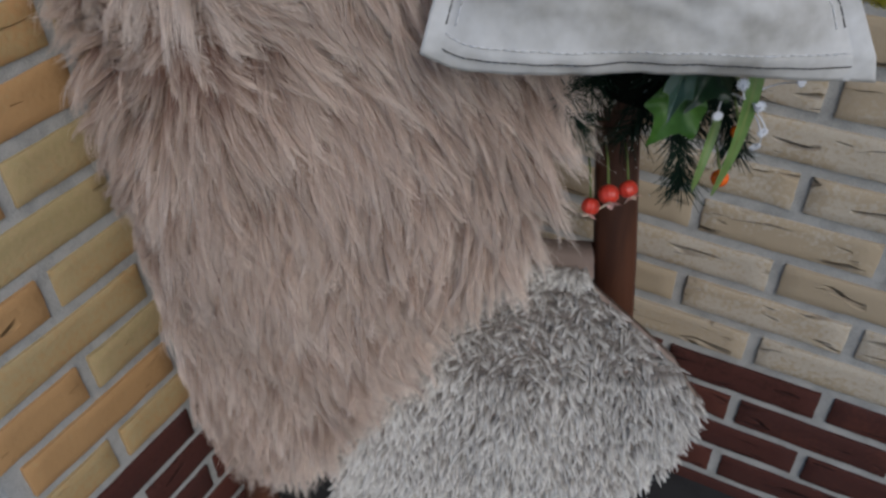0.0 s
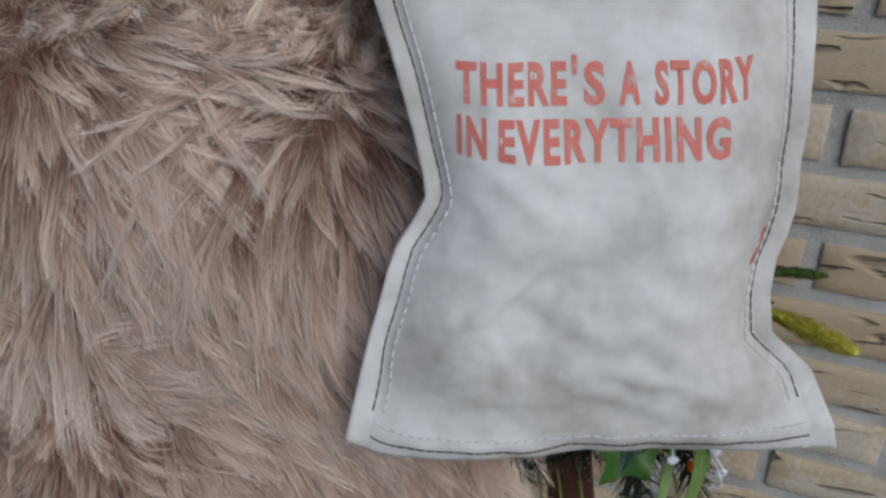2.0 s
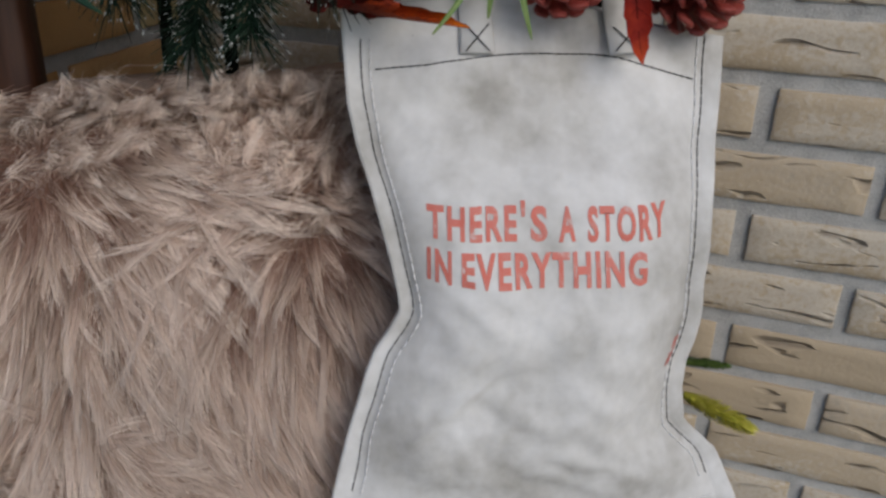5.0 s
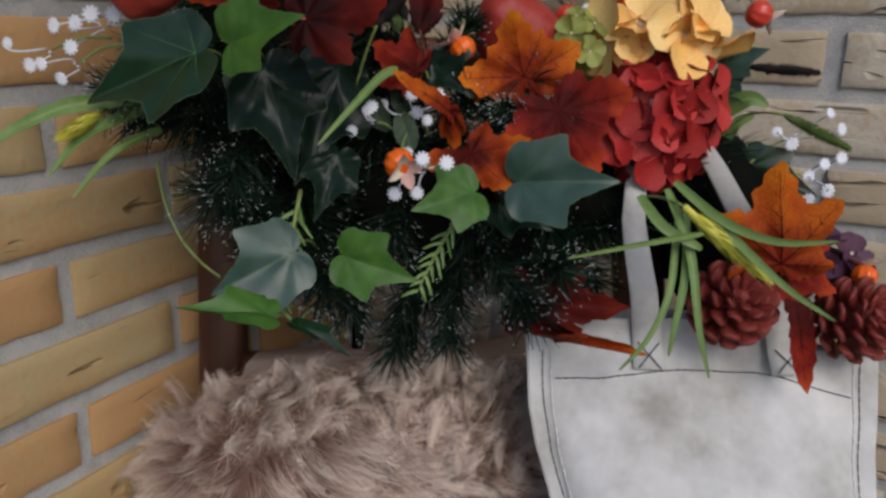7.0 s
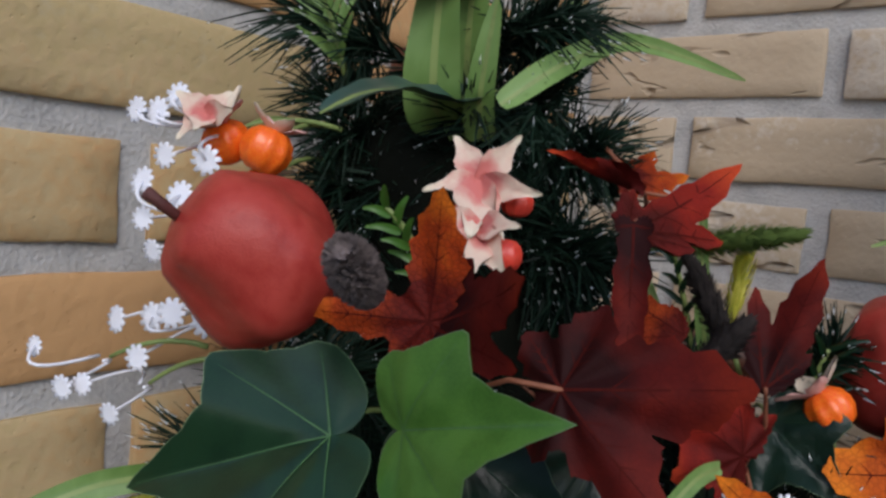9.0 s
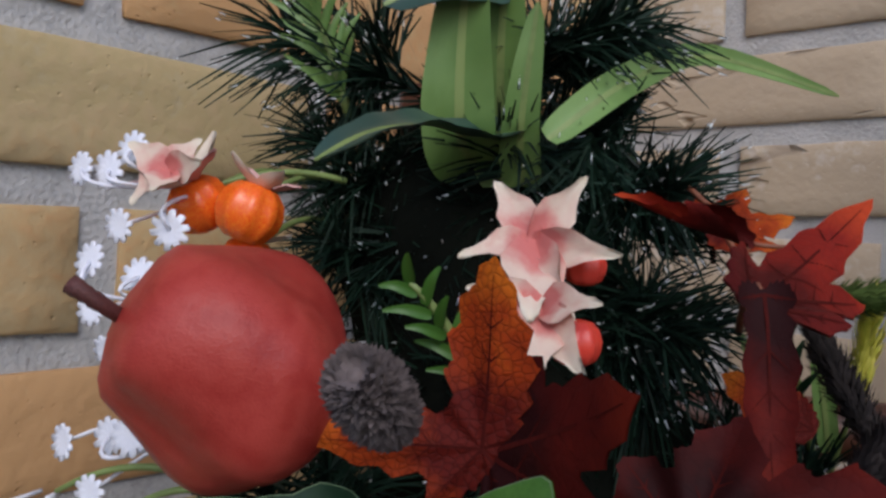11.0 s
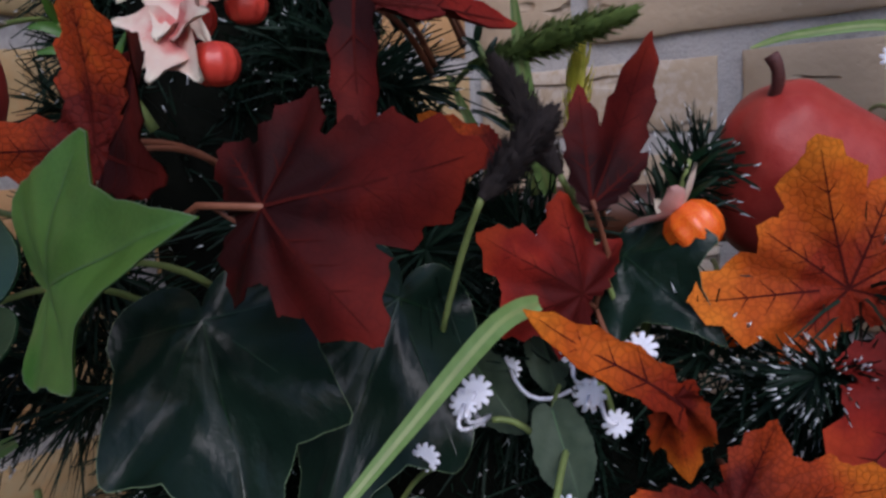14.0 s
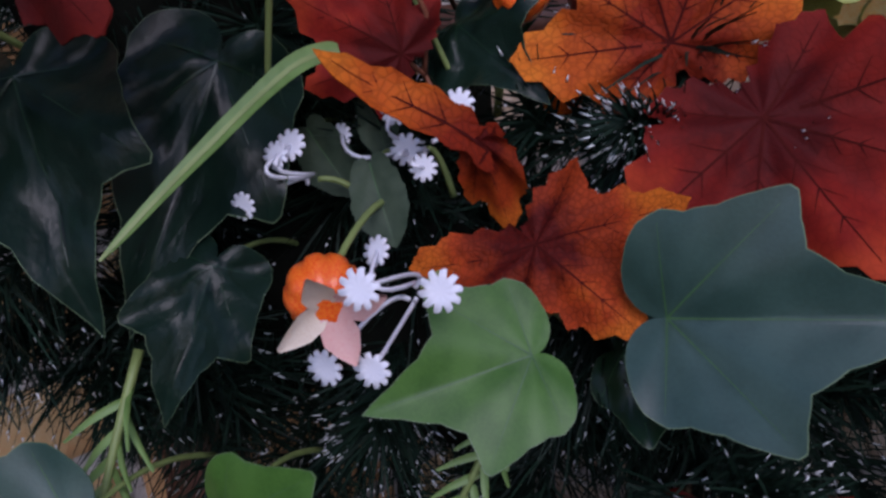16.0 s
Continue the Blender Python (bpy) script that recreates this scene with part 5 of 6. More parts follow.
UP_FACE = FACING.to_3x3() @ Vector((0.1, -0.6, 0.9))
for pts, width, fold in (
        ([(0.3350, 0.695, 1.4960), (0.326, 0.684, 1.4925), (0.309, 0.661, 1.4730), (0.2922, 0.6415, 1.4528)], 0.0050, 0.35),
        ([(0.2440, 0.720, 1.6130), (0.2655, 0.742, 1.6340), (0.2896, 0.775, 1.6480), (0.336, 0.810, 1.6400)], 0.0105, 0.4),
        ([(0.1748, 0.66, 1.4763), (0.1435, 0.635, 1.4745), (0.1244, 0.610, 1.4645), (0.1130, 0.588, 1.4530)], 0.0085, 0.3),
        ([(0.175, 0.67, 1.470), (0.1508, 0.635, 1.4576), (0.1400, 0.605, 1.4360)], 0.0065, 0.3),
        ([(0.178, 0.68, 1.455), (0.16, 0.65, 1.445), (0.145, 0.62, 1.42)], 0.005, 0.3),
        ([(0.518, 0.70, 1.420), (0.530, 0.672, 1.385), (0.536, 0.655, 1.34), (0.545, 0.65, 1.305)], 0.0055, 0.4),
        ([(0.500, 0.70, 1.415), (0.512, 0.675, 1.400), (0.532, 0.668, 1.390), (0.537, 0.67, 1.386)], 0.0065, 0.3),
        ([(0.537, 0.67, 1.397), (0.50, 0.65, 1.395), (0.446, 0.622, 1.391)], 0.0032, 0.3),
        ([(0.524, 0.69, 1.40), (0.518, 0.665, 1.36), (0.505, 0.655, 1.33), (0.487, 0.65, 1.308)], 0.0042, 0.4),
        ([(0.523, 0.70, 1.425), (0.550, 0.672, 1.405), (0.578, 0.65, 1.398), (0.610, 0.64, 1.402)], 0.0055, 0.4),
        ([(0.530, 0.70, 1.42), (0.556, 0.665, 1.395), (0.582, 0.64, 1.372), (0.606, 0.62, 1.358)], 0.005, 0.4),
        ([(0.532, 0.70, 1.41), (0.528, 0.67, 1.37), (0.522, 0.66, 1.335), (0.520, 0.66, 1.315)], 0.005, 0.4),
        ([(0.655, 0.68, 0.97), (0.654, 0.665, 0.93), (0.649, 0.66, 0.88), (0.640, 0.66, 0.835)], 0.011, 0.3),
        ([(0.64, 0.69, 0.89), (0.63, 0.67, 0.86), (0.625, 0.665, 0.835)], 0.007, 0.3),
        ([(0.57, 0.80, 1.46), (0.59, 0.785, 1.475), (0.605, 0.78, 1.47)], 0.014, 0.3),
        ([(0.58, 0.80, 1.44), (0.585, 0.79, 1.455), (0.597, 0.785, 1.462)], 0.009, 0.3),
        ([(0.48, 0.86, 1.55), (0.46, 0.85, 1.575), (0.42, 0.84, 1.575), (0.40, 0.83, 1.57)], 0.004, 0.3),
        ([(0.505, 0.86, 1.54), (0.51, 0.855, 1.60), (0.512, 0.86, 1.66)], 0.010, 0.3),
        ([(0.33, 0.76, 1.52), (0.325, 0.75, 1.55), (0.322, 0.745, 1.585)], 0.006, 0.3),
        ([(0.315, 0.76, 1.50), (0.312, 0.75, 1.53), (0.300, 0.745, 1.56)], 0.004, 0.3)):
    blade_thing("grass_blade", pts, width, BLADE, "long narrow artificial green grass blade", fold=fold)
for pts, width, mat, label, facing in (
        ([(0.2370, 0.745, 1.6215), (0.2241, 0.715, 1.6135), (0.2152, 0.690, 1.6135), (0.2097, 0.665, 1.6080), (0.2046, 0.647, 1.5995)], 0.0165, IVY_BLUE, "broad grey-green leaf arching over the pine", UP_FACE),
        ([(0.218, 0.735, 1.606), (0.2165, 0.722, 1.616), (0.2180, 0.715, 1.647), (0.222, 0.71, 1.672)], 0.023, BLADE, "broad upright green leaf", None),
        ([(0.226, 0.74, 1.600), (0.2265, 0.73, 1.640), (0.230, 0.72, 1.680)], 0.018, BLADE, "broad upright green leaf", None),
        ([(0.234, 0.735, 1.600), (0.2355, 0.722, 1.618), (0.2405, 0.715, 1.652)], 0.012, BLADE, "broad upright green leaf", None),
        ([(0.2265, 0.725, 1.6640), (0.213, 0.710, 1.6600), (0.1985, 0.700, 1.6490)], 0.024, IVY_BLUE, "rounded grey-green leaf at the garland's top", None),
        ([(0.25, 0.77, 1.61), (0.256, 0.765, 1.645), (0.268, 0.77, 1.68)], 0.006, BLADE, "narrow upright green leaf", None)):
    blade_thing("broad_leaf", pts, width, mat, label, "leaf", "broad leaves in the garland", 0.3, facing, 0.55)


# ---- sprigs ----
def sprig(name, foot, tip, n, length, mat, label, width=0.0017):
    """A rosemary-like sprig: a stem with narrow leaves standing off it."""
    rng = random.Random(int(foot[0] * 1e4))
    a, b = Vector(foot), Vector(tip)
    ob = thing(name, place(*foot), label, "sprig", "green sprigs in the garland")
    part("stem", tube_mesh("stem", bend(place(*a), place(*b), (0, 0, 0.003)), (0.0016, 0.0008), STEM, 6), None, ob)
    along = (b - a).normalized()
    side = along.cross(Vector((0, -1, 0))).normalized()
    for i in range(n):
        t = 0.12 + 0.88 * i / (n - 1)
        p = a.lerp(b, t)
        w = side * (1 if i % 2 else -1) * rng.uniform(0.5, 1.0) + along * rng.uniform(0.7, 1.1) + Vector((0, rng.uniform(-0.6, 0.3), 0))
        w.normalize()
        e = p + w * length * rng.uniform(0.75, 1.1) * (1 - 0.4 * t)
        part("needle_leaf", blade_mesh("needle_leaf", [tuple(p), tuple(p.lerp(e, 0.5) + Vector((0, -0.001, 0.001))), tuple(e)], width, mat, 0.3, None, 1.2), None, ob)
    return ob


sprig("green_sprig", (0.1733, 0.735, 1.6221), (0.1590, 0.720, 1.6700), 20, 0.024, BLADE, "upright green rosemary-like sprig", 0.0026)
sprig("green_sprig", (0.2730, 0.6720, 1.4180), (0.2665, 0.632, 1.345), 20, 0.022, BLADE, "green sprig hanging over the ivy leaves")
sprig("green_sprig", (0.376, 0.70, 1.395), (0.350, 0.69, 1.345), 14, 0.020, BLADE, "drooping green sprig beside the pine tips")
sprig("green_sprig", (0.237, 0.678, 1.545), (0.222, 0.664, 1.572), 10, 0.016, IVY_BRIGHT, "small green sprig beside the pear", 0.0022)
sprig("green_sprig", (0.325, 0.76, 1.52), (0.310, 0.745, 1.570), 12, 0.016, IVY_DARK, "upright green sprig beside a foxtail")
sprig("green_sprig", (0.36, 0.77, 1.47), (0.375, 0.76, 1.53), 14, 0.026, IVY_DARK, "dark green sprig deep in the garland")
tagged(part("vine_stem", tube_mesh("vine_stem", bend(place(0.165, 0.70, 1.43), place(0.212, 0.68, 1.353), Vector((-0.012, 0, -0.010)), 12), (0.0013, 0.0010), STEM, 6)), "thin bare green stem hanging from the garland", "stem")


# ---- fruit, berries, cones ----
def lathe(name, profile, mat, seed, lump=0.04, ribs=0, segs=36):
    verts, faces = [], []
    for i, (r, z) in enumerate(profile):
        for k in range(segs):
            q = 2 * math.pi * k / segs
            j = 1 + lump * noise.noise(Vector((math.cos(q) * 1.2 + seed, math.sin(q) * 1.2, z * 1.6)))
            if ribs:
                j *= 1 - 0.05 * abs(math.sin(ribs * q / 2)) ** 0.4 * -1
                j *= 1 - 0.07 * (1 - abs(math.sin(ribs * q / 2))) ** 3
            verts.append((r * j * math.cos(q), r * j * math.sin(q), z))
    for i in range(len(profile) - 1):
        for k in range(segs):
            j = (k + 1) % segs
            faces.append((i * segs + k, i * segs + j, (i + 1) * segs + j, (i + 1) * segs + k))
    faces += [tuple(range(segs))[::-1], tuple((len(profile) - 1) * segs + k for k in range(segs))]
    return mesh(name, verts, faces, mat)


def pear_thing(at, axis, size, seed, label, taper=0.6):
    """A pear: the stalk end along axis; size is its greatest width."""
    prof = []
    for i in range(25):
        t = i / 24
        z = 1.0 * t - 0.47
        r = 0.5 * math.sin(math.pi * min(1, t * 0.62 / 0.5)) ** 0.5 if t < 0.4 else 0.5 * (1 - taper * ((t - 0.4) / 0.6) ** 1.35)
        if t > 0.9:
            r *= math.sqrt(max(0.0, 1 - ((t - 0.9) / 0.105) ** 2))
        prof.append((max(r, 0.012), z))
    z = FACING.to_3x3() @ Vector(axis).normalized()
    m = Matrix.Translation(place(*at)) @ z.to_track_quat("Z", "Y").to_matrix().to_4x4() @ Matrix.Scale(size, 4)
    ob = thing("pear", place(*at), label, "fruit", "red pears in the garland")
    part("flesh", lathe("flesh", prof, PEAR, seed, 0.27), None, ob, m=m)
    part("stalk", tube_mesh("stalk", bend((0, 0, 0.48), (0.09, 0.05, 0.74), (0.05, 0, 0)), (0.030, 0.040), PEAR_STEM, 8), None, ob, "dark brown stalk", m=m)
    part("blossom_end", lathe("blossom_end", [(0.09, -0.48), (0.07, -0.47), (0.03, -0.46)], PEAR_STEM, 2, 0.3, segs=10), None, ob, m=m)


pear_thing((0.190, 0.642, 1.5525), (-0.66, -0.58, 0.40), 0.0535, 1.0, "dull red artificial pear lying in the garland", 0.42)
pear_thing((0.4115, 0.786, 1.524), (-0.40, -0.45, 0.8), 0.060, 6.0, "dull red artificial pear behind an orange maple leaf")

BERRY_MESH = lathe("berry", [(0.02, -0.46), (0.22, -0.44), (0.38, -0.34), (0.48, -0.14), (0.5, 0.05), (0.44, 0.26), (0.30, 0.40), (0.12, 0.44), (0.02, 0.42)], None, 3, 0.05, 9)


def petal_mesh(name, keys, mat, cup, seed):
    """A petal a unit long: keys are (x, half width); cup bends it lengthwise."""
    verts, faces = [], []
    for x, w in keys:
        for y in (-1, -0.5, 0, 0.5, 1):
            verts.append((x, y * w, cup * x * x + 0.35 * w * y * y + 0.03 * math.sin(9 * x + 5 * y + seed)))
    for i in range(len(keys) - 1):
        for k in range(4):
            o = i * 5 + k
            faces.append((o, o + 1, o + 6, o + 5))
    o = len(verts)
    verts += [(x, y, z - 0.02) for x, y, z in verts]
    faces += [tuple(o + i for i in f)[::-1] for f in list(faces)]
    return mesh(name, verts, faces, mat)


CALYX = petal_mesh("sepal", [(0.0, 0.10), (0.25, 0.22), (0.5, 0.26), (0.75, 0.16), (1.0, 0.02)], PETAL, 0.2, 1)
CALYX_PINK = petal_mesh("sepal", [(0.0, 0.12), (0.25, 0.26), (0.5, 0.30), (0.75, 0.20), (1.0, 0.03)], PINK, 0.1, 2)


def berry_thing(at, size, axis, mat, label, sepals=4, root=None, reach=0.75):
    z = FACING.to_3x3() @ Vector(axis).normalized()
    m = Matrix.Translation(place(*at)) @ z.to_track_quat("Z", "Y").to_matrix().to_4x4() @ Matrix.Scale(size, 4)
    ob = thing("berry", place(*at), label, "berry", "orange and red berries")
    key = "berry" + mat.name
    if key not in LEAVES:
        LEAVES[key] = BERRY_MESH.copy()
        LEAVES[key].materials.clear()
        LEAVES[key].materials.append(mat)
    part("fruit", LEAVES[key], None, ob, m=m)
    for k in range(sepals):
        part("sepal", CALYX_PINK if k % 3 == 0 else CALYX, None, ob, "papery cream sepal", m=m @ pose(0, 0, 0.36, 0, -20, 360 * k / max(sepals, 1) + 20) @ Matrix.Scale(reach, 4))
    r = place(*(root if root else (at[0], at[1] + 0.06, at[2] + 0.012)))
    part("stalk", tube_mesh("stalk", bend(m.translation, r, (0, 0, 0.006)), 0.0010, STEM, 6), None, ob)


for at, size, axis, mat, sep, reach, label in (
        ((0.146, 0.690, 1.590), 0.018, (-0.3, -0.5, 0.9), BERRY, 5, 1.0, "orange berry with cream papery sepals"),
        ((0.164, 0.688, 1.588), 0.019, (0.3, 0.2, 1.0), BERRY, 4, 0.7, "glossy ribbed orange berry beside the pear"),
        ((0.160, 0.694, 1.574), 0.015, (0.2, 0.3, 1.0), BERRY, 3, 0.8, "orange berry behind the pear"),
        ((0.3403, 0.658, 1.4398), 0.019, (0.45, -0.8, -0.25), BERRY, 4, 0.8, "orange berry with papery sepals among white flowers"),
        ((0.3755, 0.748, 1.509), 0.018, (-0.6, 0.1, 0.7), BERRY, 4, 0.9, "orange berry beside a large maple leaf"),
        ((0.678, 0.745, 1.350), 0.018, (0.1, 0.3, 1.0), BERRY, 4, 0.8, "orange berry beside a red pine cone"),
        ((0.455, 0.825, 1.533), 0.020, (0.4, 0.1, 0.8), RED_BERRY, 3, 0.6, "dark red berry beside the pear"),
        ((0.598, 0.805, 1.537), 0.020, (0.6, 0.1, -0.2), RED_BERRY, 3, 0.7, "dark red rosehip with dry sepals"),
        ((0.498, 0.805, 1.551), 0.019, (0.2, 0.1, 1.0), BERRY, 3, 0.7, "orange berry above the hydrangea"),
        ((0.385, 0.755, 1.477), 0.014, (0.1, -0.4, 1.0), BERRY, 3, 0.6, "small orange berry under a maple leaf"),
        ((0.562, 0.690, 0.811), 0.018, (0.1, -0.7, -0.5), RED_BERRY, 4, 0.6, "glossy red-orange berry hanging below the bag"),
        ((0.548, 0.692, 0.796), 0.016, (-0.2, -0.5, -0.8), RED_BERRY, 4, 0.6, "glossy red-orange berry hanging below the bag"),
        ((0.579, 0.695, 0.814), 0.016, (0.4, -0.5, -0.7), RED_BERRY, 4, 0.6, "glossy red-orange berry hanging below the bag"),
        ((0.646, 0.668, 0.847), 0.014, (0.0, 0.1, 1.0), BERRY, 0, 0.6, "small yellow-orange bud below the bag"),
        ((0.655, 0.678, 0.885), 0.012, (0.0, 0.1, 1.0), BERRY, 2, 0.6, "small red-orange berry below the bag")):
    berry_thing(at, size, axis, mat, label, sep, None, reach)


def lily_thing(at, petals, berries, label):
    """A fabric star flower: each petal runs from the heart to its own tip (place, width); red berries sit behind."""
    ob = thing("star_flower", place(*at), label, "flower", "cream star flowers")
    for i, (tip, wide) in enumerate(petals):
        key = "star%d" % (i % 3)
        if key not in LEAVES:
            keys = [(0.0, 0.11), (0.12, 0.16), (0.30, 0.225), (0.48, 0.215), (0.64, 0.12), (0.80, 0.07), (0.92, 0.055), (1.0, 0.015)]
            LEAVES[key] = petal_mesh("petal", keys, PETAL_FADE, (-0.15, 0.12, -0.30)[i % 3], 1.7 * i)
        facing = VIEW + FACING.to_3x3() @ Vector((0.3 * math.sin(2 * i), 0, 0.3 * math.cos(3 * i)))
        part("petal", LEAVES[key], None, ob, m=frame_of(place(*at), place(*tip), facing) @ Matrix.Diagonal((1, wide, 1, 1)))
    for u, d, z, size in berries:
        part("berry", LEAVES["berry" + RED_BERRY.name], None, ob, "red berry behind the petals", m=Matrix.Translation(place(u, d, z)) @ Matrix.Scale(size, 4))


lily_thing((0.2480, 0.682, 1.5830), [((0.2350, 0.690, 1.6000), 1.0), ((0.2590, 0.688, 1.5995), 1.1), ((0.2325, 0.672, 1.5815), 1.0), ((0.2690, 0.676, 1.5800), 1.0), ((0.2510, 0.662, 1.5630), 1.25), ((0.2560, 0.664, 1.5690), 1.1)],
           [(0.2450, 0.688, 1.5745, 0.012), (0.2600, 0.690, 1.5770, 0.011)], "cream and pink star-shaped fabric flower")
lily_thing((0.2530, 0.667, 1.5680), [((0.2660, 0.655, 1.5715), 1.2), ((0.2545, 0.652, 1.5530), 1.3), ((0.2370, 0.662, 1.5730), 1.2), ((0.2630, 0.655, 1.5560), 1.4), ((0.2470, 0.656, 1.5560), 1.2)],
           [(0.2610, 0.670, 1.5600, 0.012)], "pink and cream drooping fabric flower")
lily_thing((0.1495, 0.670, 1.5985), [((0.1390, 0.666, 1.6060), 1.6), ((0.1620, 0.668, 1.6010), 1.6), ((0.1420, 0.662, 1.5915), 1.7), ((0.1560, 0.674, 1.6080), 1.6), ((0.1520, 0.660, 1.5910), 1.6)],
           [], "cream papery flower with a pink heart")


def cone_thing(at, axis, size, label):
    """A pine cone: overlapping scales in a spiral about its axis."""
    z = FACING.to_3x3() @ Vector(axis).normalized()
    m = Matrix.Translation(place(*at)) @ z.to_track_quat("Z", "Y").to_matrix().to_4x4() @ Matrix.Scale(size, 4)
    ob = thing("pine_cone", place(*at), label, "pine cone", "red pine cones on the bag")
    if "scale" not in LEAVES:
        verts, faces = [], []
        for x, w, h in ((0.0, 0.05, 0.03), (0.3, 0.09, 0.03), (0.58, 0.15, 0.04), (0.80, 0.205, 0.06), (0.94, 0.17, 0.07), (1.0, 0.08, 0.06)):
            for y in (-1, -0.5, 0, 0.5, 1):
                verts.append((x, y * w, 0.16 * x * x + 0.05 * (1 - y * y)))
            for y in (1, 0.5, 0, -0.5, -1):
                verts.append((x, y * w, 0.16 * x * x - h))
        for i in range(5):
            for k in range(10):
                faces.append((i * 10 + k, i * 10 + (k + 1) % 10, (i + 1) * 10 + (k + 1) % 10, (i + 1) * 10 + k))
        faces.append(tuple(50 + k for k in range(10)))
        LEAVES["scale"] = mesh("scale", verts, faces, CONE)
    part("axis", lathe("axis", [(0.05, -0.5), (0.2, -0.4), (0.24, 0.0), (0.16, 0.3), (0.05, 0.45)], CONE, 2, 0.2, segs=12), None, ob, m=m)
    n = 56
    for i in range(n):
        t = i / n
        zz = -0.46 + 0.92 * t
        r = 0.64 * math.sin(math.pi * (0.16 + 0.80 * t)) ** 0.75
        part("scale", LEAVES["scale"], None, ob, m=m @ pose(0, 0, zz - 0.05, 0, 0, i * 137.5) @ pose(0, 0, 0, 0, -2 - 44 * t, 0) @ Matrix.Scale(max(r, 0.16), 4))


cone_thing((0.570, 0.705, 1.337), (0.12, -0.75, 0.55), 0.055, "dark red painted pine cone on the bag's rim")
cone_thing((0.664, 0.722, 1.323), (0.35, -0.7, 0.45), 0.055, "dark red painted pine cone at the bag's corner")


# ---- hydrangeas ----
FLORET_KEYS = [(0.0, 0.08), (0.25, 0.30), (0.55, 0.50), (0.8, 0.50), (0.95, 0.34), (1.02, 0.10)]


def hydrangea(at, radius, n, size, mat, label, squash=(1, 0.8, 1), spread=1.0, seed=1):
    ob = thing("hydrangea", place(*at), label, "flower", "hydrangea heads")
    rng = random.Random(seed)
    pet = petal_mesh("petal", FLORET_KEYS, mat, -0.12, seed)
    for i in range(n):
        t = (i + 0.5) / n
        el = math.acos(1 - t * 1.25 * spread)
        az = i * 2.39996
        v = Vector((math.sin(el) * math.cos(az), -math.cos(el), math.sin(el) * math.sin(az)))
        p = Vector(at) + Vector((v.x * squash[0], v.y * squash[1], v.z * squash[2])) * radius * rng.uniform(0.85, 1.08)
        z = FACING.to_3x3() @ (v + Vector((rng.uniform(-0.3, 0.3), -0.2, rng.uniform(-0.3, 0.3)))).normalized()
        m = Matrix.Translation(place(*p)) @ z.to_track_quat("Z", "Y").to_matrix().to_4x4() @ Matrix.Rotation(rng.uniform(0, 6.28), 4, "Z") @ Matrix.Scale(size * rng.uniform(0.85, 1.15), 4)
        heart = part("floret", lathe("floret", [(0.02, -0.10), (0.09, -0.05), (0.10, 0.03), (0.05, 0.09), (0.01, 0.10)], PETAL, i, 0.1, segs=8), None, ob, "tiny pale flower heart", m=m)
        for k in range(4):
            part("petal", pet, None, heart, m=m @ pose(0, 0, 0, 0, rng.uniform(-28, 4), 90 * k + rng.uniform(-9, 9)))
    part("core", lathe("core", [(0.02, -0.9), (0.6, -0.7), (0.8, 0), (0.6, 0.7), (0.02, 0.9)], mat, 2, 0.2, segs=14), None, ob, m=Matrix.Translation(place(*at)) @ Matrix.Scale(radius * 0.75, 4))


hydrangea((0.524, 0.775, 1.462), 0.038, 19, 0.027, HYD_RED, "deep red fabric hydrangea head above the bag", (0.95, 0.9, 1.15), 1.0, 3)
hydrangea((0.520, 0.785, 1.520), 0.036, 8, 0.031, HYD_ORANGE, "pale orange fabric hydrangea head", (1.15, 0.8, 0.55), 0.85, 5)
hydrangea((0.462, 0.785, 1.508), 0.026, 9, 0.012, HYD_GREEN, "yellow-green fabric hydrangea florets beside the orange ones", (0.7, 0.8, 1.2), 0.9, 7)
hydrangea((0.660, 0.775, 1.345), 0.030, 9, 0.020, PURPLE, "dark purple fabric flower behind the pine cone", (1.0, 0.7, 0.9), 0.9, 9)


# ---- white sprays ----
def white_flower_mesh():
    verts, faces = [(0, 0, 0.10)], []
    n = 40
    for lv in (0.45, 1.0):
        for k in range(n):
            q = 2 * math.pi * k / n
            r = lv * (1.0 if lv < 1 else (1.0 if k % 4 in (0, 1) else (0.92 if k % 4 == 2 else 0.60)))
            verts.append((r * math.cos(q), r * math.sin(q), 0.16 * lv * lv))
    for k in range(n):
        j = (k + 1) % n
        faces.append((0, 1 + k, 1 + j))
        faces.append((1 + k, 1 + n + k, 1 + n + j, 1 + j))
    o = len(verts)
    verts += [(x, y, z - 0.14) for x, y, z in verts]
    faces += [tuple(o + i for i in f)[::-1] for f in list(faces)]
    for k in range(n):
        j = (k + 1) % n
        faces.append((1 + n + k, o + 1 + n + k, o + 1 + n + j, 1 + n + j))
    return mesh("white_flower", verts, faces, WHITE)


WHITE_FLOWER = white_flower_mesh()


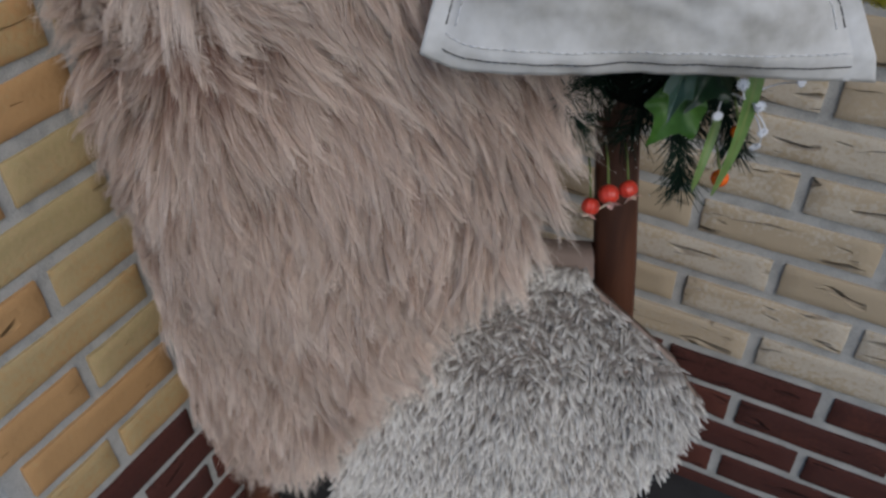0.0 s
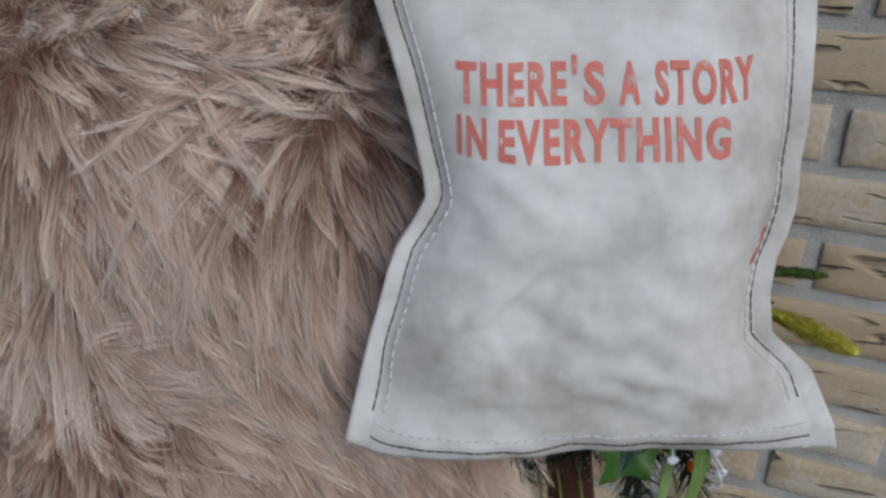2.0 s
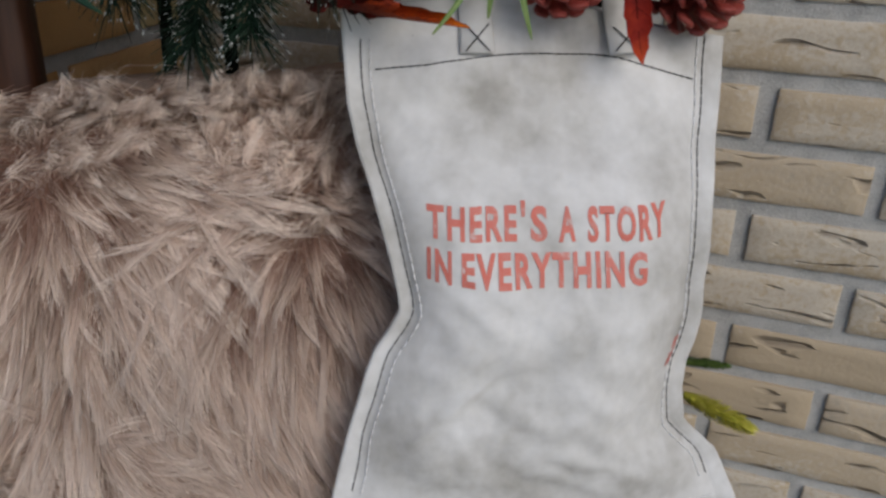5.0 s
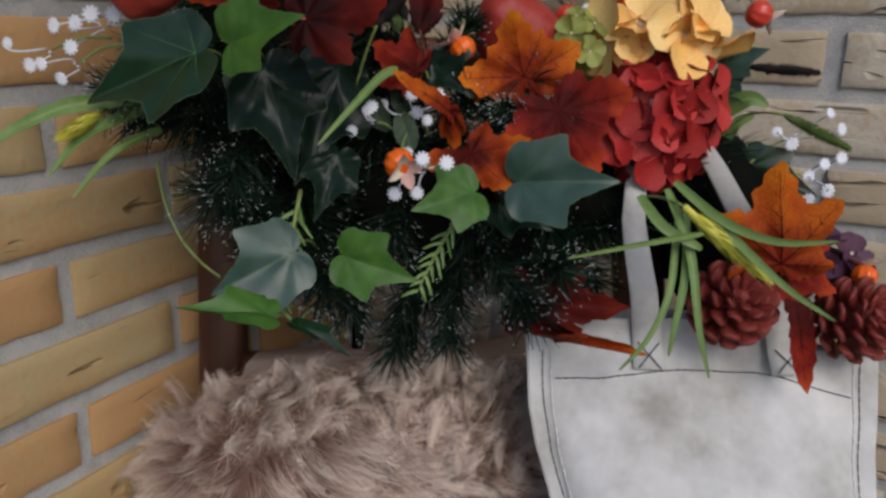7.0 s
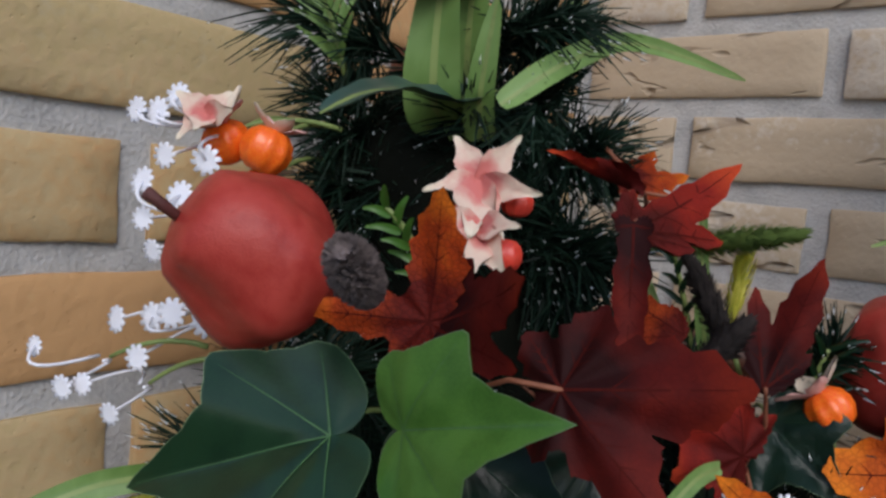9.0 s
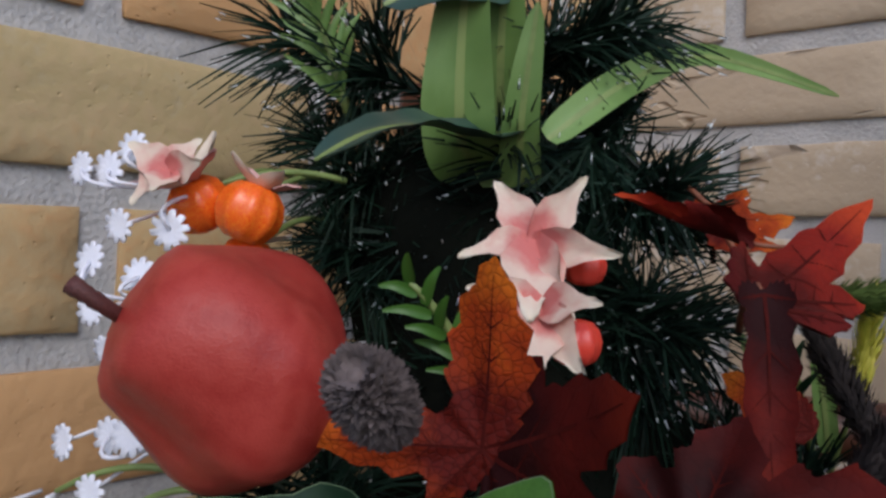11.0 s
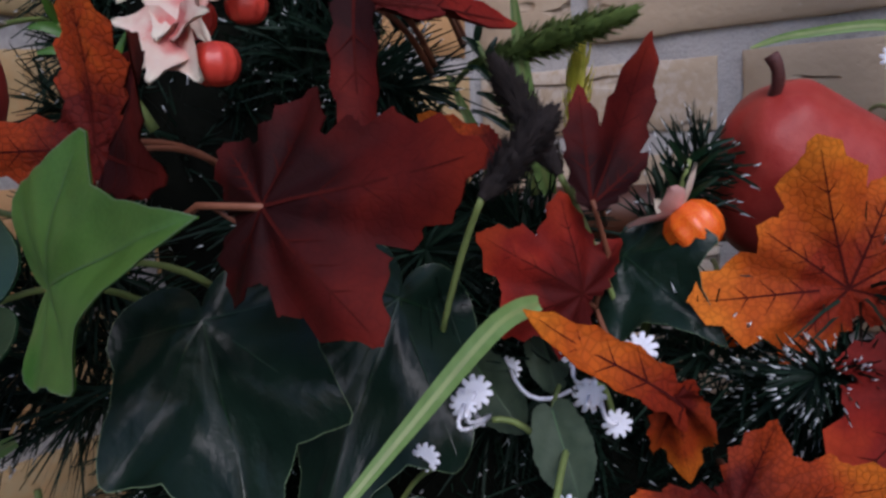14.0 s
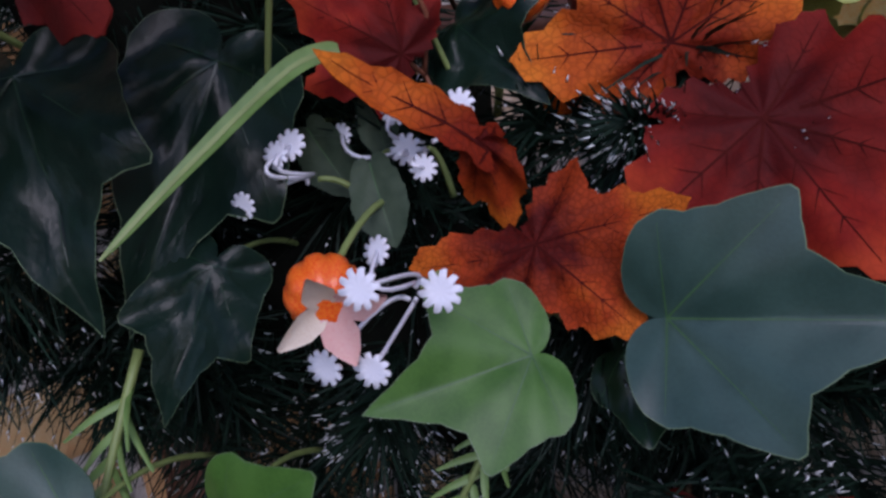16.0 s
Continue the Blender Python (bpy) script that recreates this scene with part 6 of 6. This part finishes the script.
def white_spray(root, heads, label, r=0.0068, bow=0.13):
    """Small white flowers on arching stalks that spring from one green stem."""
    rng = random.Random(int(root[0] * 1e4))
    ob = thing("white_flower_spray", place(*root), label, "flower spray", "white flower sprays")
    mid = Vector((sum(h[0] for h in heads) / len(heads), sum(h[1] for h in heads) / len(heads) + 0.012, sum(h[2] for h in heads) / len(heads)))
    hub = mid.lerp(Vector(root), 0.28)
    part("stem", tube_mesh("stem", bend(place(*root), place(*hub), (0, 0, 0.004)), (0.0012, 0.0009), STEM, 6), None, ob)
    for h in heads:
        h = Vector(h)
        fr = hub.lerp(h, 0.15)
        away = (h - hub)
        sag = FACING.to_3x3() @ (Vector((-away.z, -0.1, away.x)) * bow * (1 if away.x * away.z < 0 else -1))
        s = part("stalk", tube_mesh("stalk", bend(place(*fr), place(*h), sag), (0.0007, 0.0006), WHITE, 6), None, ob, "curved white stalk")
        face = VIEW.normalized() + FACING.to_3x3() @ (away.normalized() * rng.uniform(0.1, 0.9))
        m = Matrix.Translation(place(*h)) @ face.to_track_quat("Z", "Y").to_matrix().to_4x4() @ Matrix.Rotation(rng.uniform(0, 6), 4, "Z") @ Matrix.Scale(r * rng.uniform(0.85, 1.15), 4)
        part("white_flower", WHITE_FLOWER, None, s, m=m)


white_spray((0.175, 0.73, 1.60), [(0.1350, 0.674, 1.6045), (0.1193, 0.672, 1.5985), (0.1261, 0.675, 1.5984), (0.1302, 0.675, 1.5828), (0.1508, 0.670, 1.5822)], "white plastic flower spray beside orange berries", 0.0052)
white_spray((0.165, 0.70, 1.56), [(0.1249, 0.670, 1.5727), (0.1396, 0.672, 1.5689), (0.1275, 0.668, 1.5593), (0.1309, 0.670, 1.5477), (0.1470, 0.664, 1.5472)], "white plastic flower spray beside the pear's stalk", 0.0050)
white_spray((0.172, 0.70, 1.52), [(0.1476, 0.660, 1.5280), (0.1173, 0.670, 1.5206), (0.1289, 0.675, 1.5222), (0.1271, 0.670, 1.5074), (0.1640, 0.656, 1.5275)], "white plastic flower spray below the pear", 0.0052)
white_spray((0.150, 0.680, 1.513), [(0.0944, 0.655, 1.5097), (0.1072, 0.655, 1.4965)], "white plastic flower spray against the side wall", 0.0042, bow=0.14)
white_spray((0.160, 0.680, 1.509), [(0.1118, 0.660, 1.4972), (0.1241, 0.660, 1.4881)], "white plastic flower spray low against the side wall", 0.0042, bow=0.14)
white_spray((0.336, 0.715, 1.445), [(0.3152, 0.690, 1.4695), (0.3173, 0.695, 1.4714), (0.3057, 0.685, 1.4564)], "white plastic flower spray over dark leaves", 0.0042)
white_spray((0.352, 0.735, 1.448), [(0.3423, 0.715, 1.478), (0.3221, 0.720, 1.471), (0.3463, 0.710, 1.4668), (0.3543, 0.700, 1.4628), (0.3602, 0.720, 1.478)], "white plastic flower spray behind a curled leaf", 0.0044)
white_spray((0.362, 0.73, 1.425), [(0.3420, 0.690, 1.4416), (0.3562, 0.643, 1.4454), (0.3705, 0.655, 1.4413), (0.3372, 0.66, 1.4197), (0.3519, 0.655, 1.4216)], "white plastic flower spray beside an orange berry", 0.0051)
white_spray((0.60, 0.80, 1.42), [(0.617, 0.79, 1.450), (0.629, 0.79, 1.441), (0.655, 0.79, 1.465), (0.665, 0.79, 1.453)], "white plastic flower spray against the tan bricks", 0.0050)
white_spray((0.625, 0.80, 1.41), [(0.656, 0.79, 1.426), (0.668, 0.79, 1.431), (0.643, 0.785, 1.417), (0.659, 0.785, 1.406), (0.645, 0.785, 1.399)], "white plastic flower spray above a pine cone", 0.0055)
white_spray((0.47, 0.83, 1.515), [(0.450, 0.83, 1.563), (0.461, 0.83, 1.560), (0.468, 0.83, 1.564), (0.482, 0.83, 1.565), (0.486, 0.83, 1.559)], "white plastic flower spray behind the pear", 0.0045)
white_spray((0.48, 0.82, 1.50), [(0.470, 0.83, 1.540), (0.478, 0.83, 1.533), (0.496, 0.83, 1.534)], "white plastic flower spray behind the hydrangea", 0.0045)
white_spray((0.64, 0.69, 0.93), [(0.644, 0.66, 0.936), (0.631, 0.66, 0.909), (0.667, 0.66, 0.896), (0.660, 0.66, 0.918), (0.685, 0.66, 0.939), (0.664, 0.66, 0.883)], "white plastic flower spray below the bag", 0.0045)


# ---- wheat ears and foxtails ----
def bristle_ear(name, foot, tip, radius, count, bristle, mat, label, category, stem=True, plump=0.6):
    """An ear or tail thick with bristles along its axis: a foxtail's stand off unevenly, an ear's lie close."""
    fuzzy = 0.35 if mat is FUZZ else 0.9 if name == "foxtail" else 0.2
    rng = random.Random(int(foot[2] * 1e4) + count)
    a, b = place(*foot), place(*tip)
    along = (b - a).normalized()
    s = along.cross(Vector((0.3, 0.2, 0.9))).normalized()
    t2 = along.cross(s)
    v, f = [], []
    for i in range(count):
        t = rng.random()
        q = rng.uniform(0, 6.283)
        w = s * math.cos(q) + t2 * math.sin(q)
        r = radius * math.sin(math.pi * (0.08 + 0.87 * t)) ** plump
        p = a.lerp(b, t) + w * r * 0.35
        e = a.lerp(b, t) + w * r * rng.uniform(0.7, 1.0 + fuzzy) + along * bristle * rng.uniform(0.6, 1.2)
        wd = along.cross(w) * rng.uniform(0.25, 0.45) * 0.0016
        o = len(v)
        mid = p.lerp(e, 0.5) + w * r * 0.2
        v += [p - wd, p + wd, mid - wd, mid + wd, e]
        f += [(o, o + 1, o + 3, o + 2), (o + 2, o + 3, o + 4)]
    ob = thing(name, a, label, category, category + "s in the garland")
    part("bristles", mesh("bristles", v, f, mat), None, ob)
    part("rachis", tube_mesh("rachis", bend(a, b, (0, 0, 0)), (radius * 0.38, radius * 0.22), mat, 8), None, ob)
    if stem:
        back = place(*stem) if isinstance(stem, tuple) else a - along * 0.03 + FACING.to_3x3() @ Vector((0, 0.03, -0.02))
        part("stem", tube_mesh("stem", bend(back, a, (0, 0, 0.003)), 0.0010, mat if mat is FUZZ else STEM, 6), None, ob)


bristle_ear("foxtail", (0.306, 0.752, 1.563), (0.357, 0.742, 1.574), 0.0042, 1500, 0.005, FOX_GREEN, "green bristly foxtail pointing sideways", "foxtail")
bristle_ear("foxtail", (0.338, 0.722, 1.528), (0.319, 0.730, 1.561), 0.0042, 1600, 0.004, FOX_BLACK, "black bristly foxtail between maple leaves", "foxtail")
bristle_ear("foxtail", (0.3220, 0.690, 1.5240), (0.3385, 0.700, 1.5440), 0.0042, 1100, 0.004, FOX_BLACK, "black bristly foxtail deep in the leaves", "foxtail")
bristle_ear("foxtail", (0.236, 0.619, 1.549), (0.239, 0.592, 1.563), 0.0058, 5200, 0.0030, FUZZ, "grey-brown fuzzy catkin beside the pear", "foxtail", stem=(0.212, 0.652, 1.546), plump=0.35)
bristle_ear("foxtail", (0.593, 0.802, 1.498), (0.641, 0.792, 1.495), 0.0038, 800, 0.005, FOX_BLACK, "black bristly foxtail against the bricks", "foxtail")
bristle_ear("foxtail", (0.625, 0.802, 1.462), (0.672, 0.792, 1.439), 0.0040, 900, 0.005, FOX_GREEN, "green bristly foxtail against the bricks", "foxtail")
bristle_ear("foxtail", (0.690, 0.715, 1.031), (0.727, 0.702, 1.034), 0.0036, 600, 0.005, FOX_GREEN, "green bristly foxtail beside the bag", "foxtail")
bristle_ear("wheat_ear", (0.526, 0.682, 1.412), (0.571, 0.660, 1.376), 0.0068, 330, 0.014, WHEAT, "yellow-green wheat ear above the bag", "wheat ear")
bristle_ear("wheat_ear", (0.155, 0.650, 1.4698), (0.1474, 0.620, 1.4600), 0.0058, 170, 0.014, WHEAT, "yellow-green wheat ear against the side wall", "wheat ear")
bristle_ear("wheat_ear", (0.700, 0.71, 1.000), (0.742, 0.672, 0.994), 0.0092, 900, 0.007, WHEAT, "yellow wheat ear beside the bag", "wheat ear")
bristle_ear("wheat_ear", (0.337, 0.765, 1.532), (0.341, 0.760, 1.565), 0.0050, 200, 0.010, WHEAT, "small yellow-green wheat ear between leaves", "wheat ear")
bristle_ear("wheat_ear", (0.505, 0.86, 1.56), (0.505, 0.855, 1.60), 0.0060, 250, 0.012, WHEAT, "yellow-green wheat ear beside the ladder's rail", "wheat ear")

# ---- bricks ----
lay(wall_back, WALL_X, 1.75, 0.3955, "x", TAN, 0.2134)
lay(wall_side, 0.480, WALL_Y - 0.004, 0.710, "y", OCHRE, 0.222)
